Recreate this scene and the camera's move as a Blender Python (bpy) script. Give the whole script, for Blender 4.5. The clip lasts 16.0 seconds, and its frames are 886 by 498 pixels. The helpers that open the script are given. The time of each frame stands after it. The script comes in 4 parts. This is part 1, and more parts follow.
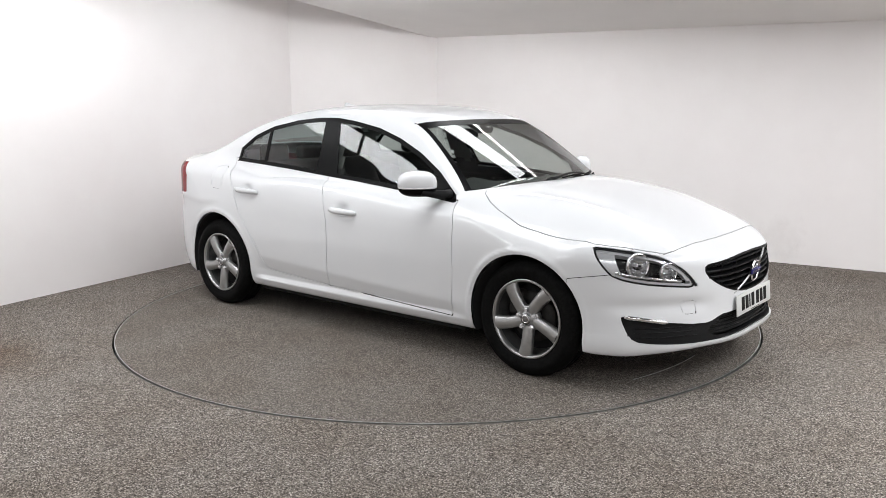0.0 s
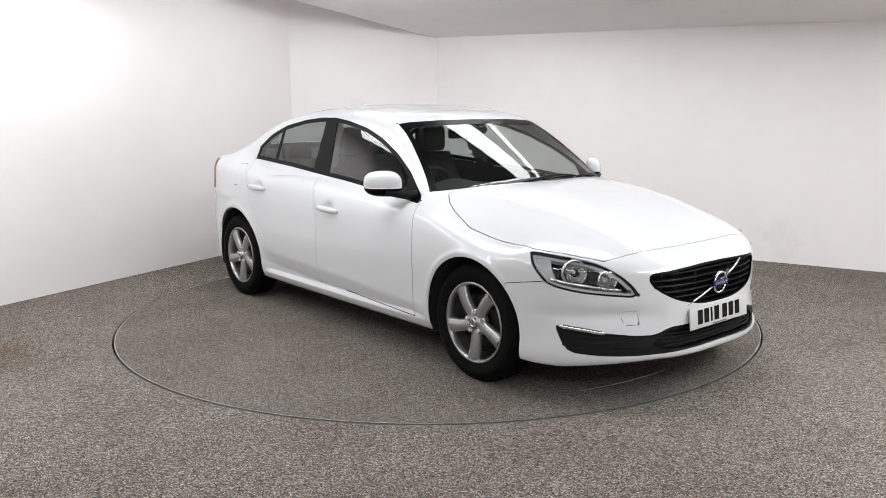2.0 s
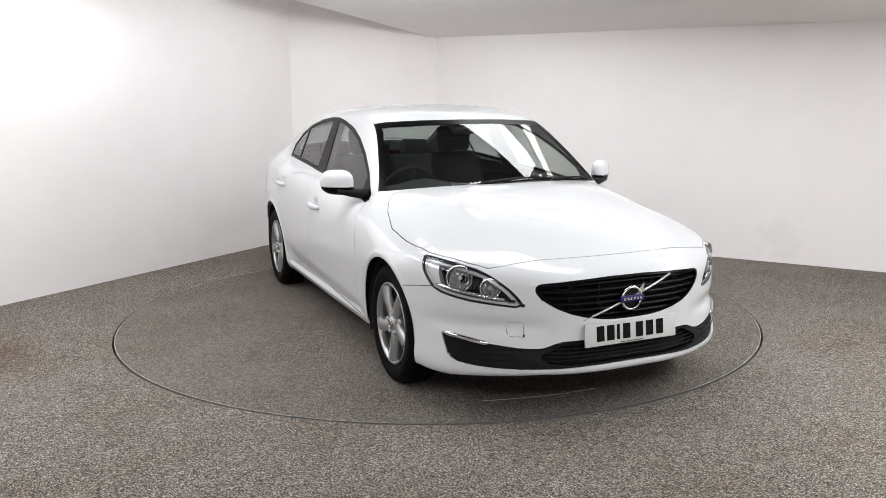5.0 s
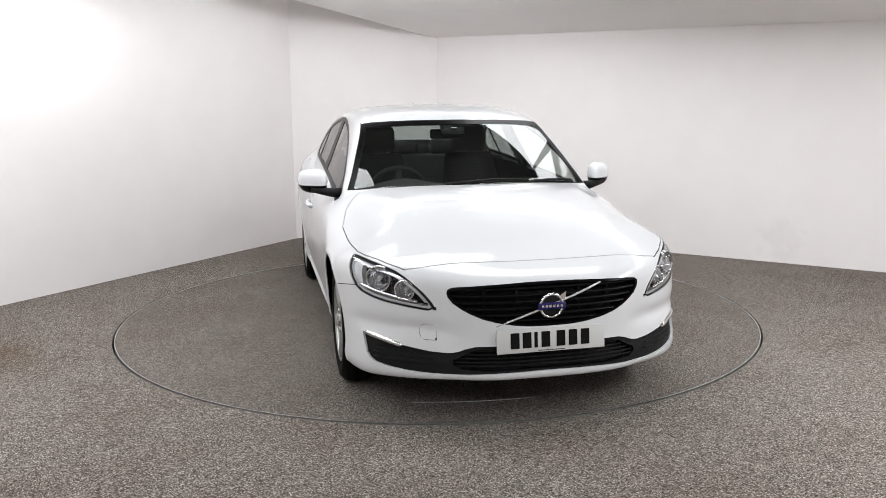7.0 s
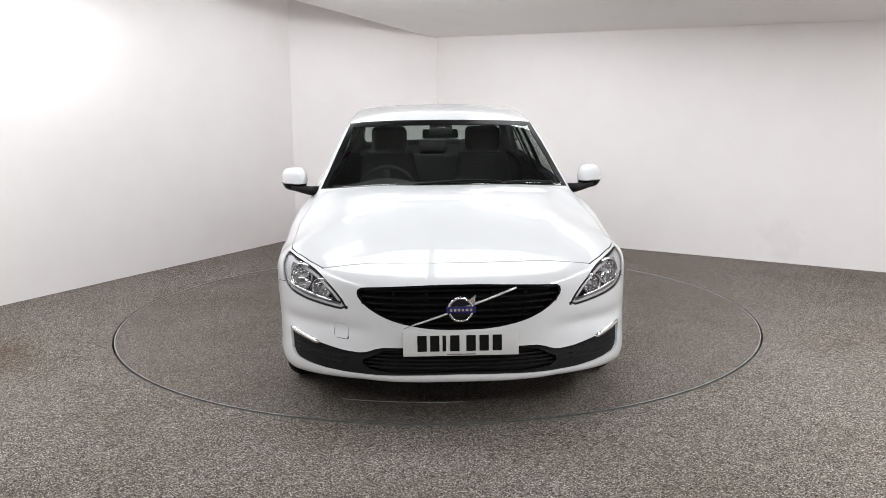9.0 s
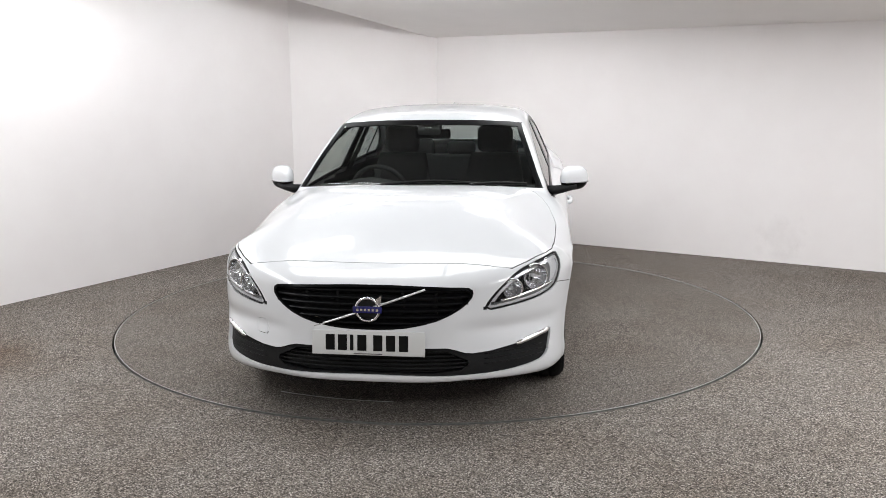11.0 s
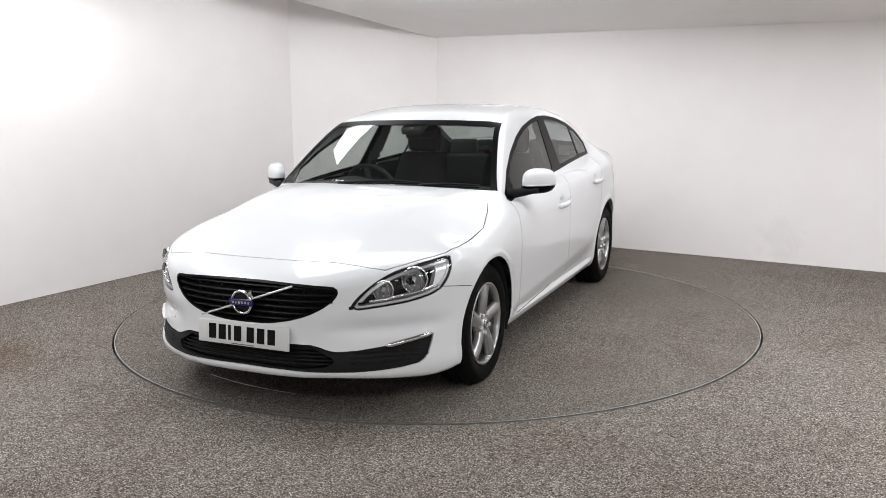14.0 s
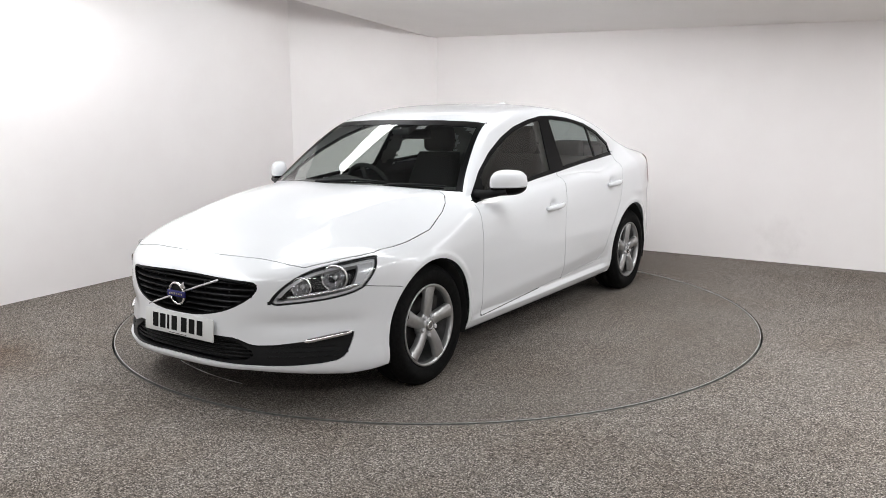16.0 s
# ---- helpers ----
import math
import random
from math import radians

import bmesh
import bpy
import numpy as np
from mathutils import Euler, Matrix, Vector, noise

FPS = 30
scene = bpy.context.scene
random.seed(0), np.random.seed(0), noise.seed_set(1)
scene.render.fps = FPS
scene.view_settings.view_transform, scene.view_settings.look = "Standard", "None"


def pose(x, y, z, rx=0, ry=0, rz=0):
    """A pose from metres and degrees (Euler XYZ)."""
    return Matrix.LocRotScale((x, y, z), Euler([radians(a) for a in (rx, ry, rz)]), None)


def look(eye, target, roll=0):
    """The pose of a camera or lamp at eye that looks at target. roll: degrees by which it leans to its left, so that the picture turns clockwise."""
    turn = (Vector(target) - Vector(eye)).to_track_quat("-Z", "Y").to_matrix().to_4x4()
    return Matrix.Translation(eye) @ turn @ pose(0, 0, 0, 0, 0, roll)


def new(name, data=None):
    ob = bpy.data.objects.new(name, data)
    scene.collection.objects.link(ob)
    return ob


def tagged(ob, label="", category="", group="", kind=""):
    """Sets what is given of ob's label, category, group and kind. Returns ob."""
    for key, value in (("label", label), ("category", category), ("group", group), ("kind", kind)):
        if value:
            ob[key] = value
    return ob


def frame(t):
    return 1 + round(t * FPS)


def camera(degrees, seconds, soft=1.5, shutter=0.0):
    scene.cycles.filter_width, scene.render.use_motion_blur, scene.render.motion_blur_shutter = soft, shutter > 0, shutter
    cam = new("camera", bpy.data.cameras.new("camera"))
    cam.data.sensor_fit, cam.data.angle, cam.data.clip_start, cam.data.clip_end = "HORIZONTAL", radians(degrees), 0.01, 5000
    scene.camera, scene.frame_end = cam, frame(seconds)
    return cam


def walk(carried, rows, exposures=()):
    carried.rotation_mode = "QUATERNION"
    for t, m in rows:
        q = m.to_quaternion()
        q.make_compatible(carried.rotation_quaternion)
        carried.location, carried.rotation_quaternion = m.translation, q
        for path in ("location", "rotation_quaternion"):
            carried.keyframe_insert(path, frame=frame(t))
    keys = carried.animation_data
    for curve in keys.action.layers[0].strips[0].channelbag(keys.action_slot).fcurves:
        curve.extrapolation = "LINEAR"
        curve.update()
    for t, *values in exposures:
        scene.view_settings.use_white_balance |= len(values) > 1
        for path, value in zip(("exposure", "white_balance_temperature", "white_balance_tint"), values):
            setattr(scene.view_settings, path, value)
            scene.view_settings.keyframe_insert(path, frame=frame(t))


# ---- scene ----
cam = camera(57.6, 16.0, soft=0.85)
EYE = (0.0, -5.760, 1.4413)
_yaw, _pitch = radians(0.495), radians(9.756)
AIM = (EYE[0] + math.sin(_yaw) * math.cos(_pitch), EYE[1] + math.cos(_yaw) * math.cos(_pitch), EYE[2] - math.sin(_pitch))
walk(cam, [(0.0, look(EYE, AIM, -0.494)), (16.0, look(EYE, AIM, -0.494))], exposures=[(0.0, 0.0), (16.0, 0.0)])

# ---------------------------------------------------------------- world: the room is closed, only a trace of light outside it
world = bpy.data.worlds.new("world")
scene.world = world
world.use_nodes = True
world.node_tree.nodes["Background"].inputs[0].default_value = (0.9, 0.95, 1.0, 1)
world.node_tree.nodes["Background"].inputs[1].default_value = 0.02



# ---------------------------------------------------------------- materials
def mat(name, color=(0.8, 0.8, 0.8), rough=0.5, metal=0.0, spec=0.5, coat=0.0, emit=None, strength=0.0):
    m = bpy.data.materials.new(name)
    m.use_nodes = True
    b = m.node_tree.nodes["Principled BSDF"]
    b.inputs["Base Color"].default_value = (*color, 1)
    b.inputs["Roughness"].default_value = rough
    b.inputs["Metallic"].default_value = metal
    b.inputs["Specular IOR Level"].default_value = spec
    b.inputs["Coat Weight"].default_value = coat
    b.inputs["Coat Roughness"].default_value = 0.03
    if emit:
        b.inputs["Emission Color"].default_value = (*emit, 1)
        b.inputs["Emission Strength"].default_value = strength
    return m


def node(m, kind, **inputs):
    n = m.node_tree.nodes.new(kind)
    for k, v in inputs.items():
        n.inputs[k.replace("_", " ")].default_value = v
    return n


def ramp(m, stops):
    n = m.node_tree.nodes.new("ShaderNodeValToRGB")
    e = n.color_ramp.elements
    while len(e) < len(stops):
        e.new(0.5)
    for el, (p, c) in zip(e, stops):
        el.position, el.color = p, (*c, 1)
    return n


def wire(m, a, b):
    m.node_tree.links.new(a, b)


def textured(name, c1, c2, scale, rough, bump=0.0, bump_scale=200.0, big=None, detail=6.0, metal=0.0, coat=0.0, spec=0.5):
    """Colour between c1 and c2 by fine noise, with a broad second scale and a fine relief."""
    m = mat(name, c1, rough, metal, spec, coat)
    b = m.node_tree.nodes["Principled BSDF"]
    co = node(m, "ShaderNodeTexCoord")
    n1 = node(m, "ShaderNodeTexNoise", Scale=scale, Detail=detail, Roughness=0.6)
    wire(m, co.outputs["Object"], n1.inputs["Vector"])
    r1 = ramp(m, [(0.36, c1), (0.64, c2)])
    wire(m, n1.outputs["Fac"], r1.inputs["Fac"])
    out = r1.outputs["Color"]
    if big:
        n2 = node(m, "ShaderNodeTexNoise", Scale=big[0], Detail=4.0, Roughness=0.55)
        wire(m, co.outputs["Object"], n2.inputs["Vector"])
        r2 = ramp(m, [(0.3, (big[1],) * 3), (0.7, (1, 1, 1))])
        wire(m, n2.outputs["Fac"], r2.inputs["Fac"])
        mx = m.node_tree.nodes.new("ShaderNodeMix")
        mx.data_type, mx.blend_type = "RGBA", "MULTIPLY"
        mx.inputs["Factor"].default_value = 1.0
        wire(m, out, mx.inputs["A"])
        wire(m, r2.outputs["Color"], mx.inputs["B"])
        out = mx.outputs["Result"]
    wire(m, out, b.inputs["Base Color"])
    if bump:
        n3 = node(m, "ShaderNodeTexNoise", Scale=bump_scale, Detail=3.0)
        wire(m, co.outputs["Object"], n3.inputs["Vector"])
        bp = node(m, "ShaderNodeBump", Strength=bump, Distance=0.004)
        wire(m, n3.outputs["Fac"], bp.inputs["Height"])
        wire(m, bp.outputs["Normal"], b.inputs["Normal"])
    return m


SPILL_AT = (-2.72, -0.98, 0.0)


def carpet(name, tone=1.0, contrast=1.0):
    """Grey loop carpet: salt-and-pepper tufts, faint traffic stains."""
    m = mat(name, (0.2, 0.2, 0.2), 0.95, spec=0.1)
    b = m.node_tree.nodes["Principled BSDF"]
    co = node(m, "ShaderNodeTexCoord")
    tuft = node(m, "ShaderNodeTexVoronoi", Scale=205.0)
    clump = node(m, "ShaderNodeTexNoise", Scale=60.0, Detail=3.0, Roughness=0.7)
    stain = node(m, "ShaderNodeTexNoise", Scale=1.3, Detail=6.0, Roughness=0.62)
    for n in (tuft, clump, stain):
        wire(m, co.outputs["Object"], n.inputs["Vector"])
    sep = m.node_tree.nodes.new("ShaderNodeSeparateColor")
    wire(m, tuft.outputs["Color"], sep.inputs["Color"])
    grain = [(0.0, (0.024, 0.0212, 0.0188)), (0.40, (0.098, 0.087, 0.0775)), (0.8, (0.185, 0.168, 0.152)), (1.0, (0.37, 0.345, 0.32))]
    mid = (0.128, 0.115, 0.103)
    r = ramp(m, [(p, tuple(tone * (e + (c - e) * contrast) for c, e in zip(col, mid))) for p, col in grain])
    wire(m, sep.outputs[0], r.inputs["Fac"])
    hue = ramp(m, [(0.3, (0.90, 0.875, 0.85)), (0.5, (1.0, 0.985, 0.97)), (0.7, (1.09, 1.08, 1.07))])
    wire(m, clump.outputs["Fac"], hue.inputs["Fac"])
    st = ramp(m, [(0.36, (0.87, 0.84, 0.81)), (0.58, (1, 1, 1))])
    wire(m, stain.outputs["Fac"], st.inputs["Fac"])
    # one old brown spill
    spot = m.node_tree.nodes.new("ShaderNodeVectorMath")
    spot.operation = "DISTANCE"
    spot.inputs[1].default_value = SPILL_AT
    wire(m, co.outputs["Object"], spot.inputs[0])
    add = m.node_tree.nodes.new("ShaderNodeMath")
    add.operation = "ADD"
    wire(m, spot.outputs["Value"], add.inputs[0])
    wire(m, stain.outputs["Fac"], add.inputs[1])
    spill = ramp(m, [(0.52, (0.70, 0.60, 0.52)), (0.95, (1, 1, 1))])
    wire(m, add.outputs[0], spill.inputs["Fac"])
    out = r.outputs["Color"]
    for other in (hue, st, spill):
        mx = m.node_tree.nodes.new("ShaderNodeMix")
        mx.data_type, mx.blend_type = "RGBA", "MULTIPLY"
        mx.inputs["Factor"].default_value = 1.0
        wire(m, out, mx.inputs["A"])
        wire(m, other.outputs["Color"], mx.inputs["B"])
        out = mx.outputs["Result"]
    wire(m, out, b.inputs["Base Color"])
    bp = node(m, "ShaderNodeBump", Strength=0.5, Distance=0.004)
    wire(m, tuft.outputs["Distance"], bp.inputs["Height"])
    wire(m, bp.outputs["Normal"], b.inputs["Normal"])
    return m


def scuffed(m, spots):
    """Faint grey rubbed patches on a painted wall: x, y, z and reach of each."""
    b = m.node_tree.nodes["Principled BSDF"]
    out = b.inputs["Base Color"].links[0].from_socket
    co = node(m, "ShaderNodeTexCoord")
    ragged = node(m, "ShaderNodeTexNoise", Scale=9.0, Detail=5.0, Roughness=0.65)
    wire(m, co.outputs["Object"], ragged.inputs["Vector"])
    for x, y, z, reach in spots:
        far = m.node_tree.nodes.new("ShaderNodeVectorMath")
        far.operation = "DISTANCE"
        far.inputs[1].default_value = (x, y, z)
        wire(m, co.outputs["Object"], far.inputs[0])
        add = m.node_tree.nodes.new("ShaderNodeMath")
        add.operation = "MULTIPLY_ADD"
        add.inputs[1].default_value = reach * 1.6
        wire(m, ragged.outputs["Fac"], add.inputs[0])
        wire(m, far.outputs["Value"], add.inputs[2])
        r = ramp(m, [(reach * 0.75, (0.90, 0.895, 0.89)), (reach * 1.7, (1, 1, 1))])
        wire(m, add.outputs[0], r.inputs["Fac"])
        mx = m.node_tree.nodes.new("ShaderNodeMix")
        mx.data_type, mx.blend_type = "RGBA", "MULTIPLY"
        mx.inputs["Factor"].default_value = 1.0
        wire(m, out, mx.inputs["A"])
        wire(m, r.outputs["Color"], mx.inputs["B"])
        out = mx.outputs["Result"]
    wire(m, out, b.inputs["Base Color"])
    return m


M_WALL = textured("white_wall_paint", (0.885, 0.848, 0.842), (0.90, 0.866, 0.860), 3.0, 0.75, 0.05, 60.0, big=(0.6, 0.965))
scuffed(M_WALL, ((3.29, 1.78, 0.23, 0.30), (1.88, 2.76, 0.23, 0.06), (3.40, 1.70, 0.16, 0.14), (2.71, 2.19, 0.16, 0.10), (-2.47, 2.11, 0.10, 0.10), (-2.62, 1.82, 0.03, 0.08)))
M_CEIL = textured("ceiling_paint", (0.86, 0.835, 0.82), (0.88, 0.855, 0.84), 2.0, 0.8, 0.04, 60.0)
M_CARPET = carpet("grey_carpet", 1.40, 1.0)
M_CARPET_T = carpet("grey_carpet_turntable", 1.26, 0.8)
M_STEEL = textured("brushed_steel_edge", (0.5, 0.5, 0.49), (0.66, 0.66, 0.65), 60.0, 0.35, metal=0.9)
M_GAP = mat("dark_gap", (0.012, 0.012, 0.012), 0.9)
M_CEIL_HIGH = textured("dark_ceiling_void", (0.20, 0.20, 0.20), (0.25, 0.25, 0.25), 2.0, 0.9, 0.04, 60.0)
M_HOUSING = mat("dark_lamp_housing", (0.05, 0.05, 0.05), 0.6)


# ---------------------------------------------------------------- mesh helpers
def mesh_object(name, verts, faces, material, parent=None, smooth=False, normals=None, label=""):
    me = bpy.data.meshes.new(name)
    me.from_pydata([tuple(map(float, v)) for v in verts], [], [tuple(map(int, f)) for f in faces])
    me.materials.append(material)
    if smooth or normals is not None:
        me.polygons.foreach_set("use_smooth", [True] * len(me.polygons))
    if normals is not None:
        me.normals_split_custom_set_from_vertices([tuple(map(float, n)) for n in normals])
    me.update()
    ob = new(name, me)
    if parent is not None:
        ob.parent = parent
    if label:
        ob["label"] = label
    return ob


def part(name, bm, material, parent, label="", smooth=True):
    me = bpy.data.meshes.new(name)
    bm.to_mesh(me)
    bm.free()
    me.materials.append(material)
    if smooth:
        me.polygons.foreach_set("use_smooth", [True] * len(me.polygons))
    ob = new(name, me)
    if parent is not None:
        ob.parent = parent
    if label:
        ob["label"] = label
    return ob


def add_box(bm, centre, size, turn=None, bevel=0.0, segs=2):
    m = Matrix.Translation(centre) @ (turn.to_4x4() if turn else Matrix.Identity(4)) @ Matrix.Diagonal((*size, 1))
    r = bmesh.ops.create_cube(bm, size=1, matrix=m)
    if bevel:
        es = list({e for v in r["verts"] for e in v.link_edges})
        bmesh.ops.bevel(bm, geom=es, offset=bevel, segments=segs, affect="EDGES", profile=0.5)


def lathe(bm, profile, axis_m, n=48, close=False):
    """Turn a list of (radius, height) about the local z axis of axis_m."""
    rings = []
    for r, h in profile:
        if r < 1e-6:
            rings.append([bm.verts.new(axis_m @ Vector((0, 0, h)))])
        else:
            rings.append([bm.verts.new(axis_m @ Vector((r * math.cos(2 * math.pi * i / n), r * math.sin(2 * math.pi * i / n), h))) for i in range(n)])
    if close:
        rings.append(rings[0])
    for a, b in zip(rings, rings[1:]):
        for i in range(n):
            j = (i + 1) % n
            q = [a[i % len(a)], a[j % len(a)], b[j % len(b)], b[i % len(b)]]
            q = list(dict.fromkeys(q))
            if len(q) > 2:
                bm.faces.new(q)


def tube(bm, pts, radius, n=8, caps=True):
    """A round bar along the points."""
    pts = [Vector(p) for p in pts]
    rings = []
    for i, p in enumerate(pts):
        d = (pts[min(i + 1, len(pts) - 1)] - pts[max(i - 1, 0)]).normalized()
        u = d.orthogonal().normalized() if not rings else (u - d * u.dot(d)).normalized()
        v = d.cross(u)
        r = radius[i] if isinstance(radius, (list, tuple)) else radius
        rings.append([bm.verts.new(p + (u * math.cos(2 * math.pi * k / n) + v * math.sin(2 * math.pi * k / n)) * r) for k in range(n)])
    for a, b in zip(rings, rings[1:]):
        for k in range(n):
            bm.faces.new((a[k], a[(k + 1) % n], b[(k + 1) % n], b[k]))
    if caps:
        bm.faces.new(rings[0][::-1])
        bm.faces.new(rings[-1])


# ---------------------------------------------------------------- the room
R_TABLE = 2.222
TABLE_AT = (0.010, 0.022)
P_RIGHT = (0.053, 4.026)    # corner of the angled wall and the long wall
P_LEFT = (-1.690, 3.555)    # corner of the angled wall and the side wall
D_LEFT = (0.4746, 0.8802)
D_RIGHT = (0.8215, -0.5701)


def wall_between(name, a, b, z1a, z1b, thick=0.12):
    """An upright wall from a to b whose outer side lies to the left of the way."""
    a, b = Vector(a), Vector(b)
    d = (b - a).normalized()
    o = Vector((-d.y, d.x)) * thick
    vs = [(*a, -0.02), (*b, -0.02), (*b, z1b), (*a, z1a), (*(a + o), -0.02), (*(b + o), -0.02), (*(b + o), z1b), (*(a + o), z1a)]
    fs = [(0, 1, 2, 3), (5, 4, 7, 6), (4, 0, 3, 7), (1, 5, 6, 2), (3, 2, 6, 7), (4, 5, 1, 0)]
    return tagged(mesh_object(name, vs, fs, M_WALL), "smooth matt white painted studio wall", "wall", kind="structure")


def build_room():
    left_end = (P_LEFT[0] - D_LEFT[0] * 5.6, P_LEFT[1] - D_LEFT[1] * 5.6)
    right_end = (P_RIGHT[0] + D_RIGHT[0] * 6.4, P_RIGHT[1] + D_RIGHT[1] * 6.4)
    top = 3.9
    wall_between("wall_west", P_LEFT, left_end, top, top)
    wall_between("wall_corner", P_RIGHT, P_LEFT, top, top)
    wall_between("wall_north", right_end, P_RIGHT, top, top)
    wall_between("wall_southwest", left_end, (left_end[0], -8.5), top, top)
    wall_between("wall_south", (left_end[0], -8.5), (right_end[0], -8.5), top, top)
    wall_between("wall_east", (right_end[0], -8.5), right_end, top, top)
    # floor with a round opening for the turntable
    n = 128
    ring = [(math.cos(2 * math.pi * i / n), math.sin(2 * math.pi * i / n)) for i in range(n)]
    tx, ty = TABLE_AT
    vs = [(tx + c * (R_TABLE + 0.009), ty + s * (R_TABLE + 0.009), 0.0) for c, s in ring]
    vs += [(tx + c * (R_TABLE + 0.009), ty + s * (R_TABLE + 0.009), -0.05) for c, s in ring]
    vs += [(c * 12, s * 12, 0.0) for c, s in ring]
    fs = [(i, n * 2 + i, n * 2 + (i + 1) % n, (i + 1) % n) for i in range(n)] + [(i, (i + 1) % n, n + (i + 1) % n, n + i) for i in range(n)]
    tagged(mesh_object("floor", vs, fs, M_CARPET), "grey speckled carpet floor with faint brown stains", "floor", kind="structure")
    pit = mesh_object("turntable_pit", [(tx + c * (R_TABLE + 0.05), ty + s * (R_TABLE + 0.05), -0.045) for c, s in ring], [tuple(range(n))], M_GAP)
    tagged(pit, "dark recess under the turntable", "floor", kind="structure")
    # ceiling: a low border along the walls, nearly level by the long wall and sweeping up towards the side wall
    sx, sy = D_RIGHT
    cols = [-9.0, -2.6, -2.2, -1.9, -1.6, -1.4, -1.2, -1.0, -0.85, -0.7, -0.55, -0.4, -0.25, -0.12, 0.0, 0.45, 0.9, 1.4, 1.9, 3.0, 5.0, 7.5]
    spot = lambda s, q: (P_RIGHT[0] + sx * s - sy * q, P_RIGHT[1] + sy * s + sx * q)
    vs, fs = [], []
    for s in cols:
        z = ceiling_height(s)
        vs += [(*spot(s, 0.8), z - 0.8 * CEILING_RISE), (*spot(s, border_edge(s)), z - border_edge(s) * CEILING_RISE), (*spot(s, border_edge(s)), 3.9), (*spot(s, 0.8), 3.9)]
    for i in range(len(cols) - 1):
        for j in range(4):
            k, m = i * 4, i * 4 + (j + 1) % 4
            fs.append((k + j, k + j + 4, m + 4, m))
    tagged(mesh_object("ceiling", vs, fs, M_CEIL), "pale grey painted ceiling border sweeping up to one side", "ceiling", kind="structure")
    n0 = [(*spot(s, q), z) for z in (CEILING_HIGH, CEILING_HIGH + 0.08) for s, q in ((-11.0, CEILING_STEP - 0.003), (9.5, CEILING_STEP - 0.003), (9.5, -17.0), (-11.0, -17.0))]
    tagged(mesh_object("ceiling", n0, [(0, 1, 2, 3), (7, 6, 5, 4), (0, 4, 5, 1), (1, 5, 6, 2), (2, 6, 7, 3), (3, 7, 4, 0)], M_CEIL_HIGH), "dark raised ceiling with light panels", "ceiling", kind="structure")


CEILING_STEP, CEILING_HIGH, CEILING_RISE = -2.00, 2.70, 0.085


def border_edge(s):
    return float(np.interp(s, (0.0, 0.9, 1.9), (-2.60, -2.32, CEILING_STEP)))


def ceiling_height(s):
    if s >= 0:
        return 2.268 - 0.024 * s
    return min(3.6, 2.268 + 0.30 * -s + 0.10 * s * s)


def build_turntable():
    top = new("turntable")
    tagged(top, "round carpeted turntable flush with the floor, thin metal rim", "turntable")
    n = 128
    ring = [(math.cos(2 * math.pi * i / n), math.sin(2 * math.pi * i / n)) for i in range(n)]
    r1 = R_TABLE - 0.009
    vs = [(c * r1, s * r1, 0.0) for c, s in ring] + [(c * r1, s * r1, -0.03) for c, s in ring]
    fs = [tuple(range(n))] + [(i, n + i, n + (i + 1) % n, (i + 1) % n) for i in range(n)]
    mesh_object("deck", vs, fs, M_CARPET_T, top)
    bm = bmesh.new()
    lathe(bm, [(r1, -0.03), (r1, 0.003), (R_TABLE - 0.004, 0.003), (R_TABLE - 0.004, -0.03)], Matrix.Identity(4), n=128)
    part("rim", bm, M_STEEL, top, "thin metal edge strip", smooth=False)
    for sign in (1, -1):
        bm = bmesh.new()
        tube(bm, [(sign * (1.935 - 0.27 * y * y), y, 0.001) for y in [-0.56 + 0.056 * i for i in range(12)]], 0.0022, n=6)
        part("carpet_seam", bm, M_STEEL, top, "thin pale joint strip in the carpet")
    return top
# ---------------------------------------------------------------- the car's body: one smooth shape, cut into its panels
def smooth_curve(xs, ys, blur=0.02):
    """A table of a monotone cubic through the points, softened over `blur` metres."""
    xs, ys = np.array(xs, float), np.array(ys, float)
    d = np.diff(ys) / np.diff(xs)
    m = np.concatenate([[d[0]], np.where(d[:-1] * d[1:] > 0, 2 * d[:-1] * d[1:] / (d[:-1] + d[1:] + 1e-12), 0), [d[-1]]])
    gx = np.arange(xs[0] - 0.3, xs[-1] + 0.3, 0.004)
    i = np.clip(np.searchsorted(xs, gx) - 1, 0, len(xs) - 2)
    h = xs[i + 1] - xs[i]
    t = (gx - xs[i]) / h
    tc = np.clip(t, 0, 1)
    gy = ((1 + 2 * tc) * (1 - tc) ** 2 * ys[i] + tc * (1 - tc) ** 2 * h * m[i] + tc * tc * (3 - 2 * tc) * ys[i + 1] + tc * tc * (tc - 1) * h * m[i + 1])
    gy += np.where(t < 0, t * h * m[0], 0) + np.where(t > 1, (t - 1) * h * m[-1], 0)
    n = max(1, int(blur / 0.004))
    k = np.exp(-0.5 * (np.arange(-3 * n, 3 * n + 1) / n) ** 2)
    gy = np.convolve(np.pad(gy, 3 * n, mode="edge"), k / k.sum(), "valid")
    return lambda v: np.interp(v, gx, gy)


